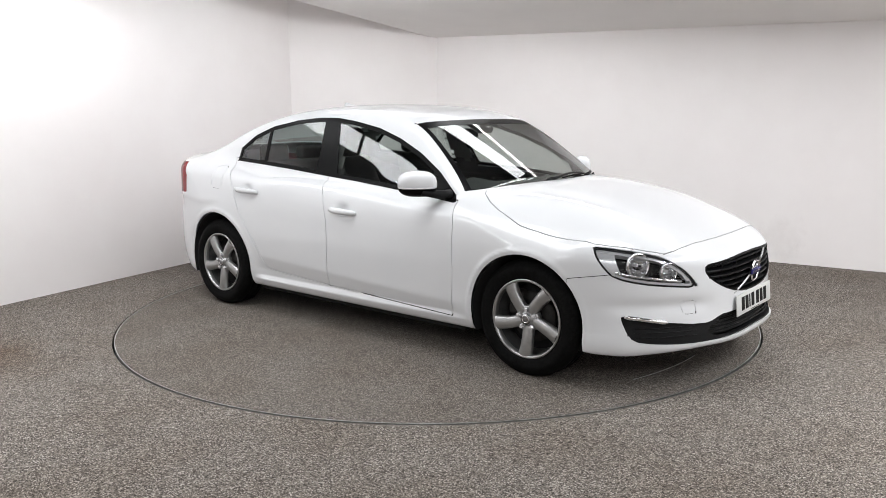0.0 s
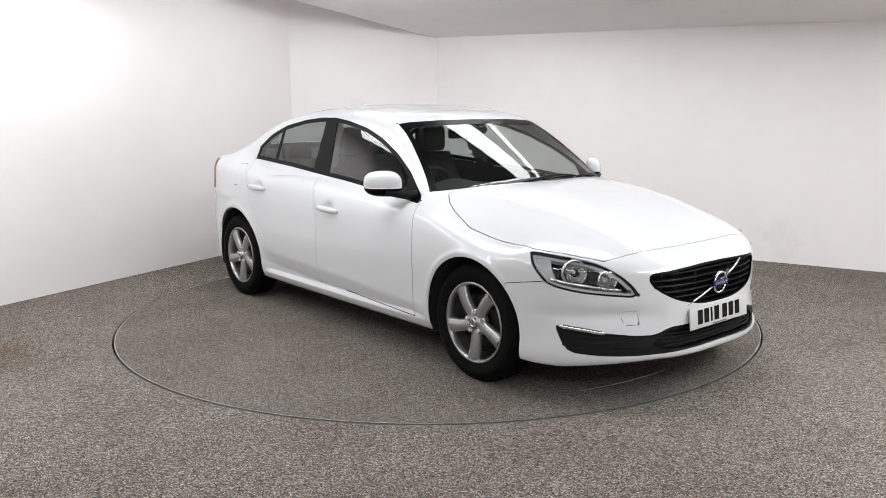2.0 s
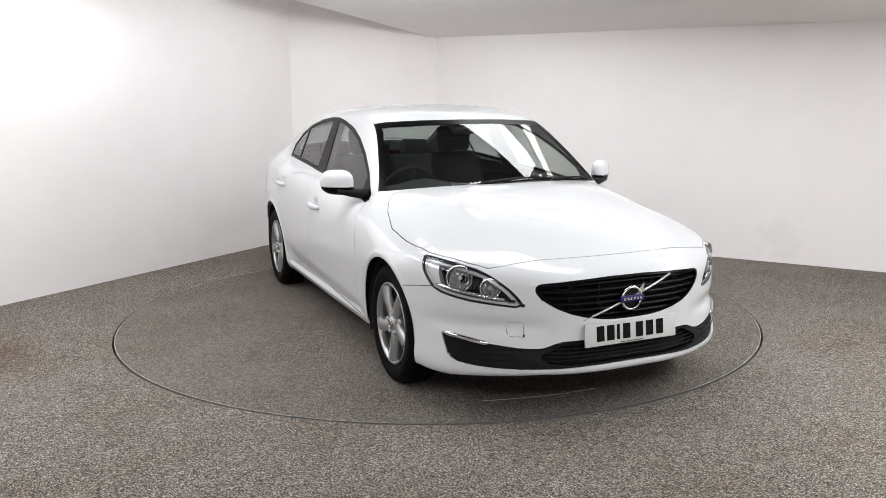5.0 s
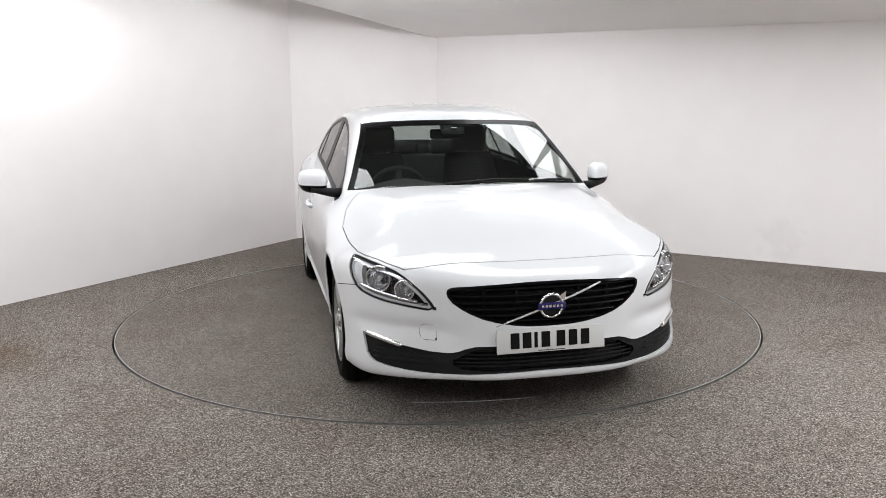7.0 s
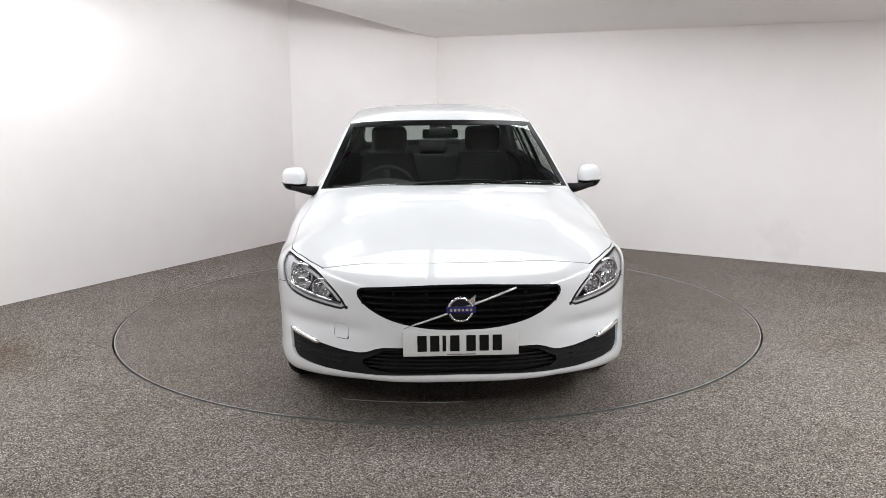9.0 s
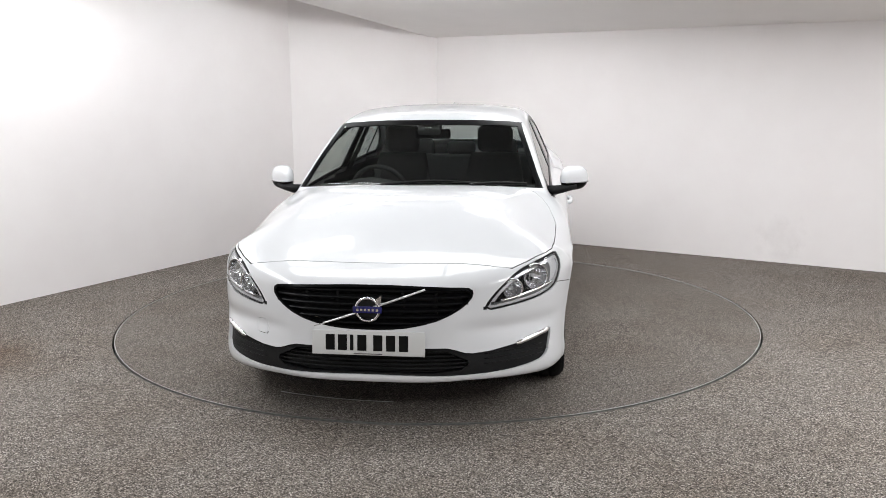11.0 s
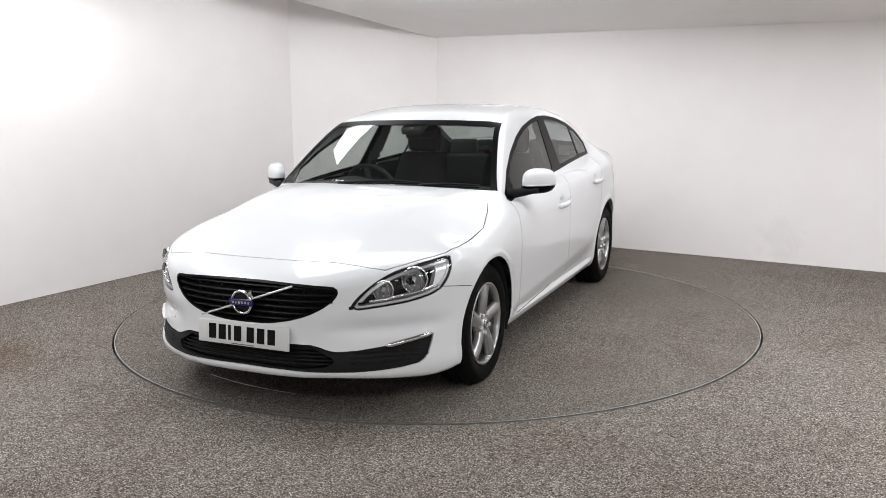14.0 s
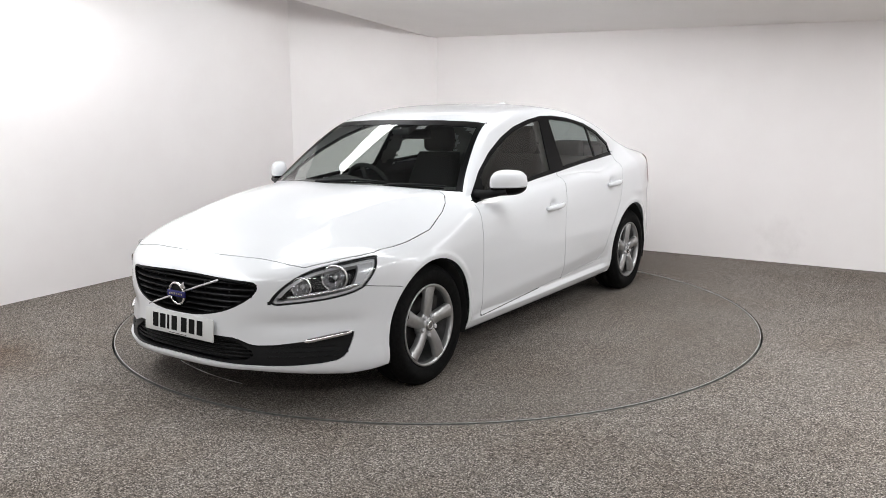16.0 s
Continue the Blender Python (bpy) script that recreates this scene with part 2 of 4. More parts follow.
C_BELT = smooth_curve([-2.3, -1.7, -1.26, -0.66, -0.25, 0.31, 0.86, 1.1], [1.075, 1.10, 1.088, 1.048, 1.014, 0.97, 0.925, 0.90], 0.06)
C_SIDE = smooth_curve([0.18, 0.22, 0.26, 0.31, 0.36, 0.42, 0.50, 0.60, 0.72, 0.80, 0.86, 0.91, 0.95, 1.00, 1.1],
                      [0.835, 0.862, 0.882, 0.893, 0.897, 0.901, 0.908, 0.914, 0.914, 0.908, 0.893, 0.862, 0.822, 0.76, 0.62], 0.012)
C_PLAN = smooth_curve([-2.4, -2.0, -1.7, -1.388, -0.8, 0.2, 0.9, 1.388, 1.7, 2.4], [0.84, 0.918, 0.966, 0.992, 0.998, 1.0, 0.997, 0.995, 0.985, 0.93], 0.08)
C_DECK = smooth_curve([-2.4, -2.30, -2.2, -1.9, -1.6, -1.3, -0.8, 0.7, 0.95, 1.12, 1.25, 1.388, 1.5, 1.6, 1.72, 1.8, 1.9, 2.0, 2.12, 2.2, 2.26, 2.35],
                      [1.02, 1.08, 1.112, 1.134, 1.135, 1.10, 1.0, 0.99, 1.016, 1.012, 1.004, 0.987, 0.966, 0.943, 0.910, 0.884, 0.847, 0.803, 0.743, 0.706, 0.672, 0.59], 0.03)
C_FALL = smooth_curve([-2.4, -1.3, -0.5, 0.9, 1.1, 1.3, 1.5, 1.8, 2.1, 2.3], [0.12, 0.06, 0.0, 0.06, 0.11, 0.15, 0.16, 0.11, 0.05, 0.03], 0.05)
C_NOSE = smooth_curve([0.0, 0.14, 0.26, 0.36, 0.46, 0.56, 0.65, 0.74, 0.80, 0.85, 0.89, 0.93], [2.302, 2.300, 2.288, 2.265, 2.222, 2.168, 2.105, 2.02, 1.945, 1.855, 1.755, 1.60], 0.015)
C_NOSE_Z = smooth_curve([0.17, 0.21, 0.25, 0.30, 0.36, 0.43, 0.50, 0.58, 0.65, 0.70, 0.745, 0.79, 0.85], [-0.05, 0.008, 0.028, 0.022, 0.004, -0.002, -0.002, -0.006, -0.012, -0.035, -0.095, -0.19, -0.34], 0.012)
C_TAIL = smooth_curve([0.0, 0.3, 0.55, 0.70, 0.80, 0.86, 0.92], [-2.325, -2.30, -2.225, -2.115, -1.99, -1.85, -1.6], 0.02)
C_TAIL_Z = smooth_curve([0.2, 0.3, 0.45, 0.6, 0.75, 0.95, 1.05, 1.15], [0.10, 0.03, 0.0, 0.0, 0.03, 0.05, 0.045, 0.08], 0.03)
C_ROOF = smooth_curve([-2.1, -1.9, -1.7, -1.5, -1.3, -1.1, -0.9, -0.7, -0.4, -0.1, 0.15, 0.35, 0.6], [1.05, 1.112, 1.187, 1.272, 1.350, 1.410, 1.451, 1.475, 1.488, 1.483, 1.458, 1.418, 1.345], 0.04)
C_GLASS_Y = smooth_curve([0.85, 0.95, 1.08, 1.2, 1.3, 1.4, 1.5], [0.842, 0.806, 0.748, 0.695, 0.650, 0.603, 0.54], 0.02)


ARCHES = ((1.385, 0.325, 0.358), (-1.368, 0.340, 0.368))  # wheel openings: x, z, radius
HANDLES = ((0.005, 0.815), (-0.985, 0.893))  # door handles: x, z


def smax(a, b, k):
    h = np.clip(0.5 + 0.5 * (a - b) / k, 0, 1)
    return b + (a - b) * h + k * h * (1 - h)


def body(P):
    """Signed distance, roughly, to the closed body shape (negative inside)."""
    x, y, z = P[..., 0], np.abs(P[..., 1]), P[..., 2]
    belt = C_BELT(x)
    zz = np.where(z > 0.6, 0.6 + (z - 0.6) * 0.35 / (belt - 0.6), z)
    side = C_SIDE(zz) * C_PLAN(x)
    side = side + 0.012 * np.exp(-((x - 1.388) / 0.34) ** 2 - ((z - 0.66) / 0.12) ** 2) + 0.014 * np.exp(-((x + 1.388) / 0.38) ** 2 - ((z - 0.68) / 0.14) ** 2)
    crease = 0.385 - 0.045 * x - z  # a fold low on the doors, rising towards the tail; the panel turns under it
    under = 0.008 * np.logaddexp(0.0, crease / 0.008)
    side = side - np.minimum(under * 0.28, 0.026) * np.clip((z - 0.258) / 0.03, 0, 1) * np.clip((1.0 - np.abs(x)) / 0.15, 0, 1)
    side = side + 0.030 * np.clip((np.abs(x) - 1.55) / 0.2, 0, 1) * np.clip((0.31 - z) / 0.1, 0, 1)
    for ax, az, ar in ARCHES:
        side = side + 0.007 * np.exp(-((np.hypot(x - ax, z - az) - ar - 0.020) / 0.016) ** 2) * (z > 0.2)
    for hx, hz in HANDLES:
        side = side - 0.024 * np.exp(-((x - hx) / 0.050) ** 2 - ((z - hz - 0.012) / 0.030) ** 2)
    f_side = (y - side) * 0.95
    f_top = (z - (C_DECK(x) - C_FALL(x) * (y / 0.80) ** 3.6)) * 0.95
    # soft ridge on each side of the bonnet, running to the nose
    ridge = 0.62 - 0.16 * np.clip((x - 1.0) / 1.1, 0, 1)
    f_top = f_top - 0.008 * np.exp(-((y - ridge) / 0.055) ** 2) * np.clip((x - 0.95) / 0.3, 0, 1) * np.clip((2.12 - x) / 0.3, 0, 1)
    cheek = 0.020 * np.exp(-((z - 0.455) / 0.038) ** 2) * np.clip((y - 0.38) / 0.2, 0, 1) * np.clip((0.90 - y) / 0.1, 0, 1)
    f_nose = (x - (C_NOSE(y) + C_NOSE_Z(z) - cheek)) * 0.80
    f_tail = (C_TAIL(y) + C_TAIL_Z(z) - x) * 0.9
    f_low = 0.190 + 0.035 * np.clip((x - 1.95) / 0.3, 0, 1) + 0.03 * np.clip((-1.7 - x) / 0.3, 0, 1) - z
    lower = smax(smax(f_side, f_top, 0.05), smax(f_nose, f_tail, 0.01), 0.055)
    lower = smax(lower, f_low, 0.03)
    bow = 0.41 - 0.57 * (z - 0.98)
    f_ws = (x - (1.105 - 1.70 * (z - 0.985) - bow * y * y + 0.35 * (z - 0.985) * (1.375 - z))) * 0.50
    f_roof = (z - (C_ROOF(x) - 0.045 * (y / 0.6) ** 3)) * 0.93
    rear_in = 0.05 * np.clip((-0.9 - x) / 0.9, 0, 1) ** 2
    f_gy = (y - (C_GLASS_Y(z - (belt - 0.97) * 0.35) - rear_in - 0.02 * np.clip((x - 0.2) / 0.7, 0, 1) ** 2)) * 0.9
    upper = smax(smax(smax(f_gy, f_roof, 0.05), f_ws, 0.03), smax(0.84 - z, f_tail, 0.02), 0.02)
    return -smax(-upper, -lower, 0.016 + 0.10 * np.clip((-1.15 - x) / 0.4, 0, 1))


def gradient(P, f=body, e=0.0015):
    g = np.empty_like(P)
    for a in range(3):
        d = np.zeros(3)
        d[a] = e
        g[..., a] = (f(P + d) - f(P - d)) / (2 * e)
    return g


def project(P, f=body, steps=4):
    for _ in range(steps):
        g = gradient(P, f)
        P = P - g * (f(P) / np.maximum((g * g).sum(-1), 1e-6))[..., None]
    return P


def net(f, lo, hi, h):
    """A quad mesh of f = 0 inside the box lo..hi: one point for each cell that the surface crosses."""
    n = [int(round((b - a) / h)) + 1 for a, b in zip(lo, hi)]
    ax = [lo[i] + h * np.arange(n[i]) for i in range(3)]
    X = np.stack(np.meshgrid(*ax, indexing="ij"), -1)
    V = np.concatenate([f(X[i:i + 24]) for i in range(0, n[0], 24)])
    S = V < 0
    total = np.zeros((n[0] - 1, n[1] - 1, n[2] - 1, 3))
    count = np.zeros((n[0] - 1, n[1] - 1, n[2] - 1))
    quads = []
    for a in range(3):
        A = [slice(None)] * 3
        B = [slice(None)] * 3
        A[a], B[a] = slice(0, -1), slice(1, None)
        va, vb = V[tuple(A)], V[tuple(B)]
        cross = (va < 0) != (vb < 0)
        idx = np.argwhere(cross)
        t = va[cross] / (va[cross] - vb[cross])
        p = X[tuple(A)][cross] + (t * h)[:, None] * np.eye(3)[a]
        b, c = (a + 1) % 3, (a + 2) % 3
        cells = []
        ok = np.ones(len(idx), bool)
        for db, dc in ((0, 0), (-1, 0), (-1, -1), (0, -1)):
            q = idx.copy()
            q[:, b] += db
            q[:, c] += dc
            good = (q >= 0).all(1) & (q < np.array(total.shape[:3])).all(1)
            ok &= good
            np.add.at(total, tuple(q[good].T), p[good])
            np.add.at(count, tuple(q[good].T), 1)
            cells.append(q)
        inside_first = va[cross] < 0
        for flip in (True, False):
            m = ok & (inside_first == flip)
            cs = [q[m] for q in cells]
            quads.append(np.stack(cs if flip else cs[::-1], 1))
    ids = -np.ones(count.shape, int)
    used = count > 0
    ids[used] = np.arange(used.sum())
    P = total[used] / count[used][:, None]
    Q = np.concatenate(quads)
    return P, ids[Q[..., 0], Q[..., 1], Q[..., 2]]


def poly_dist(poly):
    """Signed distance to a closed outline in a plane (negative inside)."""
    p = np.array(poly, float)

    def f(u, v):
        q = np.stack([u, v], -1)
        best = np.full(u.shape, 1e9)
        inside = np.zeros(u.shape, bool)
        for a, b in zip(p, np.roll(p, -1, 0)):
            e = b - a
            w = q - a
            t = np.clip((w @ e) / max(e @ e, 1e-12), 0, 1)
            best = np.minimum(best, ((w - t[..., None] * e) ** 2).sum(-1))
            c1, c2 = a[1] <= v, b[1] <= v
            side = e[0] * w[..., 1] - e[1] * w[..., 0]
            inside ^= (c1 & ~c2 & (side < 0)) | (~c1 & c2 & (side > 0))
        return np.sqrt(best) * np.where(inside, -1, 1)
    return f


def rounded(poly, n=3, keep=()):
    """Chaikin's corner cutting; corners listed in keep stay."""
    pts = [(*p, i in keep) for i, p in enumerate(poly)]
    for _ in range(n):
        out = []
        for i, a in enumerate(pts):
            b, o = pts[(i + 1) % len(pts)], pts[i - 1]
            if a[2]:
                out.append(a)
            else:
                out.append((a[0] * .75 + o[0] * .25, a[1] * .75 + o[1] * .25, False))
                out.append((a[0] * .75 + b[0] * .25, a[1] * .75 + b[1] * .25, False))
        pts = out
    return [p[:2] for p in pts]


WIDE = 12


class Skin:
    """The body's surface as polygons, each with a panel name; fields cut it along their zero lines."""

    def __init__(self, P, F):
        self.P = np.array(P, float)
        F = np.array(F)
        self.A = np.concatenate([F] + [F[:, -1:]] * (WIDE - F.shape[1]), 1)  # corners, the last one repeated
        self.name = np.array(["shell"] * len(F), dtype=object)
        self.N = None

    def copy(self):
        other = Skin(self.P.copy(), self.A[:, :4])
        other.A, other.name = self.A.copy(), self.name.copy()
        return other

    def allowed(self, only):
        return np.isin(self.name.astype(str), only) if only else np.ones(len(self.name), bool)

    def cut(self, field, only=None):
        v = field(self.P)
        v[np.abs(v) < 0.0004] = 0.0
        w = v[self.A]
        hit = (w.min(1) < 0) & (w.max(1) > 0) & self.allowed(only)
        if not hit.any():
            return
        rows, names, made, extra = [], [], {}, []
        base = len(self.P)
        for row, nm in zip(self.A[hit].tolist(), self.name[hit]):
            f = list(dict.fromkeys(row))
            neg, pos = [], []
            for a, b in zip(f, f[1:] + f[:1]):
                va, vb = v[a], v[b]
                if va <= 0:
                    neg.append(a)
                if va >= 0:
                    pos.append(a)
                if va * vb < 0:
                    key = (a, b) if a < b else (b, a)
                    if key not in made:
                        t = va / (va - vb)
                        made[key] = base + len(extra)
                        extra.append(self.P[a] * (1 - t) + self.P[b] * t)
                    neg.append(made[key])
                    pos.append(made[key])
            for poly in (neg, pos):
                if len(poly) > 2:
                    rows.append((poly + [poly[-1]] * WIDE)[:WIDE])
                    names.append(nm)
        if extra:
            self.P = np.concatenate([self.P, project(np.array(extra), steps=2)])
        self.A = np.concatenate([self.A[~hit], np.array(rows)])
        self.name = np.concatenate([self.name[~hit], np.array(names, dtype=object)])

    def centres(self):
        return self.P[self.A].mean(1)

    def mark(self, field, name, only=None):
        self.name[(field(self.centres()) < 0) & self.allowed(only)] = name

    def panel(self, field, name, gap=0.002, only=None):
        """Cut out a panel with a shut line round it."""
        self.cut(lambda P: field(P) - gap, only)
        self.cut(lambda P: field(P) + gap, only)
        c = field(self.centres())
        m = self.allowed(only)
        self.name[m & (c < gap)] = "gap"
        self.name[m & (c < -gap)] = name

    def region(self, field, name, only=None):
        self.cut(field, only)
        self.mark(field, name, only)


# ---------------------------------------------------------------- car materials
M_PAINT = textured("white_car_paint", (0.700, 0.707, 0.724), (0.720, 0.727, 0.744), 0.8, 0.30, coat=0.75, spec=0.25)
M_BLACK = mat("black_gloss_trim", (0.003, 0.003, 0.0033), 0.3, spec=0.07)
M_PLASTIC = textured("black_grained_plastic", (0.006, 0.006, 0.0065), (0.012, 0.012, 0.0125), 400.0, 0.45, 0.15, 900.0, spec=0.13)
M_RUBBER = textured("tyre_rubber", (0.0045, 0.0045, 0.0045), (0.009, 0.009, 0.009), 60.0, 0.62, 0.12, 300.0, big=(9.0, 0.75), spec=0.05)
M_ALLOY = textured("silver_alloy", (0.38, 0.38, 0.38), (0.43, 0.43, 0.425), 25.0, 0.34, metal=0.85, coat=0.2)
# rim alloy again, darkened in colour for the shade inside the wheel
M_BARREL = textured("rim_barrel_shaded", (0.16, 0.16, 0.16), (0.24, 0.24, 0.235), 20.0, 0.35, metal=0.8)
M_DISC = textured("brake_disc_iron", (0.014, 0.012, 0.011), (0.028, 0.025, 0.023), 40.0, 0.6, metal=0.3)
M_CHROME = mat("chrome", (0.86, 0.86, 0.87), 0.08, 1.0)
M_DARKCHROME = mat("smoked_bezel", (0.30, 0.30, 0.305), 0.2, 0.85)
M_BEZEL = mat("lamp_bezel", (0.008, 0.008, 0.009), 0.3, spec=0.2)
M_SILVER = mat("satin_silver_plastic", (0.68, 0.68, 0.69), 0.24, 0.45)
M_REFLECT = mat("lamp_reflector", (0.62, 0.62, 0.63), 0.12, 0.92)
M_CLOTH = textured("charcoal_seat_cloth", (0.016, 0.016, 0.0165), (0.026, 0.026, 0.0265), 120.0, 0.9, 0.2, 500.0)
M_DASH = textured("dashboard_plastic", (0.030, 0.0305, 0.0305), (0.042, 0.042, 0.0425), 150.0, 0.75, 0.2, 600.0)
M_HEADLINER = textured("grey_headliner", (0.13, 0.13, 0.125), (0.17, 0.17, 0.165), 80.0, 0.9)
M_PLATE = mat("white_reflective_plate", (0.62, 0.62, 0.61), 0.4, spec=0.3)
M_INK = mat("black_plate_print", (0.006, 0.006, 0.006), 0.5, spec=0.1)
M_BLUE = mat("blue_enamel", (0.016, 0.016, 0.11), 0.25)
M_RED = mat("red_lamp_lens", (0.20, 0.004, 0.008), 0.2, spec=0.15)
M_UNDER = mat("underbody_black", (0.01, 0.01, 0.01), 0.9)
M_SLAT = mat("satin_black_slat", (0.006, 0.006, 0.0065), 0.4, spec=0.12)


def glass(name, tint, base=0.05, rough=0.0):
    """Thin clear glass: see-through with a tint, and a mirror gloss that grows towards grazing angles on both faces."""
    m = bpy.data.materials.new(name)
    m.use_nodes = True
    t = m.node_tree
    t.nodes.clear()
    out = t.nodes.new("ShaderNodeOutputMaterial")
    clear, gloss, mix, edge = (t.nodes.new(k) for k in ("ShaderNodeBsdfTransparent", "ShaderNodeBsdfGlossy", "ShaderNodeMixShader", "ShaderNodeLayerWeight"))
    clear.inputs["Color"].default_value = (*tint, 1)
    gloss.inputs["Roughness"].default_value = rough
    edge.inputs["Blend"].default_value = 0.5
    power, scale = t.nodes.new("ShaderNodeMath"), t.nodes.new("ShaderNodeMath")
    power.operation, scale.operation = "POWER", "MULTIPLY_ADD"
    power.inputs[1].default_value = 4.5
    scale.inputs[1].default_value, scale.inputs[2].default_value = 1 - base, base
    t.links.new(edge.outputs["Facing"], power.inputs[0])
    t.links.new(power.outputs[0], scale.inputs[0])
    t.links.new(scale.outputs[0], mix.inputs[0])
    t.links.new(clear.outputs[0], mix.inputs[1])
    t.links.new(gloss.outputs[0], mix.inputs[2])
    t.links.new(mix.outputs[0], out.inputs[0])
    return m


M_GLASS = glass("windscreen_glass", (0.72, 0.76, 0.74), 0.075)
M_GLASS_REAR = glass("side_glass", (0.58, 0.63, 0.62), 0.06)
M_LENS = glass("lamp_cover", (0.94, 0.95, 0.96), 0.04)

# ---------------------------------------------------------------- outlines of the panels, in metres on the car
WINDOW = [(-1.268, 1.086), (-1.272, 1.180), (-1.142, 1.272), (-0.962, 1.338), (-0.720, 1.381), (-0.507, 1.399), (-0.330, 1.399), (-0.145, 1.377), (0.092, 1.334),
          (0.299, 1.271), (0.502, 1.184), (0.675, 1.083), (0.830, 0.961), (0.866, 0.914), (0.314, 0.970), (0.015, 0.996), (-0.247, 1.015), (-0.657, 1.048), (-1.0, 1.071)]
GRILLE = rounded([(0.60, 0.680), (0.0, 0.672), (-0.40, 0.660), (-0.472, 0.650), (-0.462, 0.600), (-0.395, 0.547), (-0.290, 0.502), (-0.14, 0.474), (0.0, 0.470),
                  (0.14, 0.474), (0.290, 0.502), (0.395, 0.547), (0.462, 0.600), (0.472, 0.650), (0.40, 0.660)][1:], 1)
INTAKE_HALF = [(0.0, 0.388), (0.262, 0.388), (0.350, 0.386), (0.390, 0.376), (0.425, 0.361), (0.460, 0.354), (0.540, 0.357), (0.649, 0.372), (0.745, 0.393), (0.806, 0.408), (0.814, 0.400),
               (0.803, 0.32), (0.794, 0.292), (0.775, 0.275), (0.720, 0.265), (0.640, 0.259), (0.540, 0.256), (0.426, 0.259), (0.2, 0.267), (0.0, 0.270)]
INTAKE = INTAKE_HALF + [(-y, z) for y, z in INTAKE_HALF[-2:0:-1]]
MESH_OPENING = rounded([(0.0, 0.380), (0.34, 0.376), (0.405, 0.345), (0.47, 0.315), (0.40, 0.272), (0.0, 0.279), (-0.40, 0.272), (-0.47, 0.315), (-0.405, 0.345), (-0.34, 0.376)], 1)
HEADLIGHT = rounded([(1.768, 0.752), (1.84, 0.747), (1.975, 0.727), (2.061, 0.703), (2.126, 0.661), (2.170, 0.602), (2.192, 0.543), (2.108, 0.557), (2.004, 0.572), (1.885, 0.603), (1.842, 0.648), (1.802, 0.699)], 1, keep=(0,))
SEAM_B = [(-0.180, 0.301), (-0.165, 0.45), (-0.150, 0.62), (-0.152, 0.74), (-0.191, 0.901), (-0.262, 1.03)]
FRONT_DOOR = [(0.868, 0.93), (0.905, 0.797), (0.905, 0.55), (0.878, 0.262)] + SEAM_B + [(0.3, 0.99)]
REAR_DOOR = SEAM_B + [(-0.66, 1.06), (-1.0, 1.085), (-1.30, 1.11), (-1.262, 1.04), (-1.186, 0.951), (-1.085, 0.741), (-0.985, 0.60), (-0.906, 0.491), (-0.845, 0.372), (-0.81, 0.345), (-0.747, 0.333)]
HOOD = [(0.9565 + 0.1815 * (1 - (i / 6) ** 2), 0.64 * i / 6) for i in range(-6, 7)] + [(0.985, 0.70), (1.06, 0.755), (1.141, 0.790), (1.318, 0.832), (1.498, 0.828), (1.66, 0.822), (1.766, 0.812), (1.84, 0.783), (1.975, 0.700),
        (2.060, 0.632), (2.085, 0.56), (2.100, 0.47), (2.114, 0.30), (2.120, 0.12), (2.120, -0.12), (2.114, -0.30), (2.100, -0.47), (2.085, -0.56), (2.060, -0.632), (1.975, -0.700), (1.84, -0.783),
        (1.766, -0.812), (1.66, -0.822), (1.498, -0.828), (1.318, -0.832), (1.141, -0.790), (1.06, -0.755), (0.985, -0.70)]
BUMPER = [(1.60, 0.0), (1.657, 0.586), (1.75, 0.602), (1.88, 0.622), (1.96, 0.80), (2.5, 0.80), (2.5, 0.0)]
FENDER = [(0.87, 0.1), (0.881, 0.262), (0.908, 0.5), (0.908, 0.797), (0.876, 0.93), (0.93, 0.97), (1.25, 0.99), (1.9, 0.80), (1.9, 0.6), (1.62, 0.55), (1.60, 0.1)]
SILL = [(-1.02, 0.1), (-0.97, 0.372), (-0.84, 0.366), (-0.747, 0.330), (-0.18, 0.298), (0.876, 0.259), (0.90, 0.1)]
TAIL = [(-1.885, 1.062), (-1.825, 0.96), (-1.815, 0.83), (-2.5, 0.80), (-2.5, 1.06)]
WS_HALF = [(0.0, 1.382), (0.30, 1.379), (0.52, 1.370), (0.596, 1.360), (0.618, 1.30), (0.672, 1.17), (0.716, 1.06), (0.758, 0.965), (0.77, 0.90), (0.0, 0.90)]
WS = WS_HALF + [(-y, z) for y, z in WS_HALF[-2:0:-1]]
REAR_GLASS = rounded([(-1.06, 0.0), (-1.08, 0.40), (-1.13, 0.565), (-1.45, 0.60), (-1.70, 0.60), (-1.74, 0.40), (-1.755, 0.0), (-1.74, -0.4), (-1.70, -0.6), (-1.45, -0.6), (-1.13, -0.565), (-1.08, -0.40)], 1)
ARCH_F, ARCH_R = ARCHES


def side_view(poly, ymin=0.35, zmin=-1.0):
    d = poly_dist(poly)
    return lambda P: np.where((np.abs(P[:, 1]) > ymin) & (P[:, 2] > zmin), d(P[:, 0], P[:, 2]), 0.5)


def front_view(poly, xmin=1.6, inset=0.0):
    d = poly_dist(poly)
    return lambda P: np.where(P[:, 0] > xmin, d(P[:, 1], P[:, 2]) + inset, 0.5)


def top_view(poly, zmin):
    d = poly_dist(poly)
    return lambda P: np.where(P[:, 2] > zmin, d(P[:, 0], P[:, 1]), 0.5)


def arch(a):
    def f(P):
        r = np.hypot(P[:, 0] - a[0], P[:, 2] - a[1]) - a[2]
        box = np.maximum(np.abs(P[:, 0] - a[0]) - a[2], P[:, 2] - a[1])
        return np.where(np.abs(P[:, 1]) > 0.55, np.minimum(r, box), 0.5)
    return f


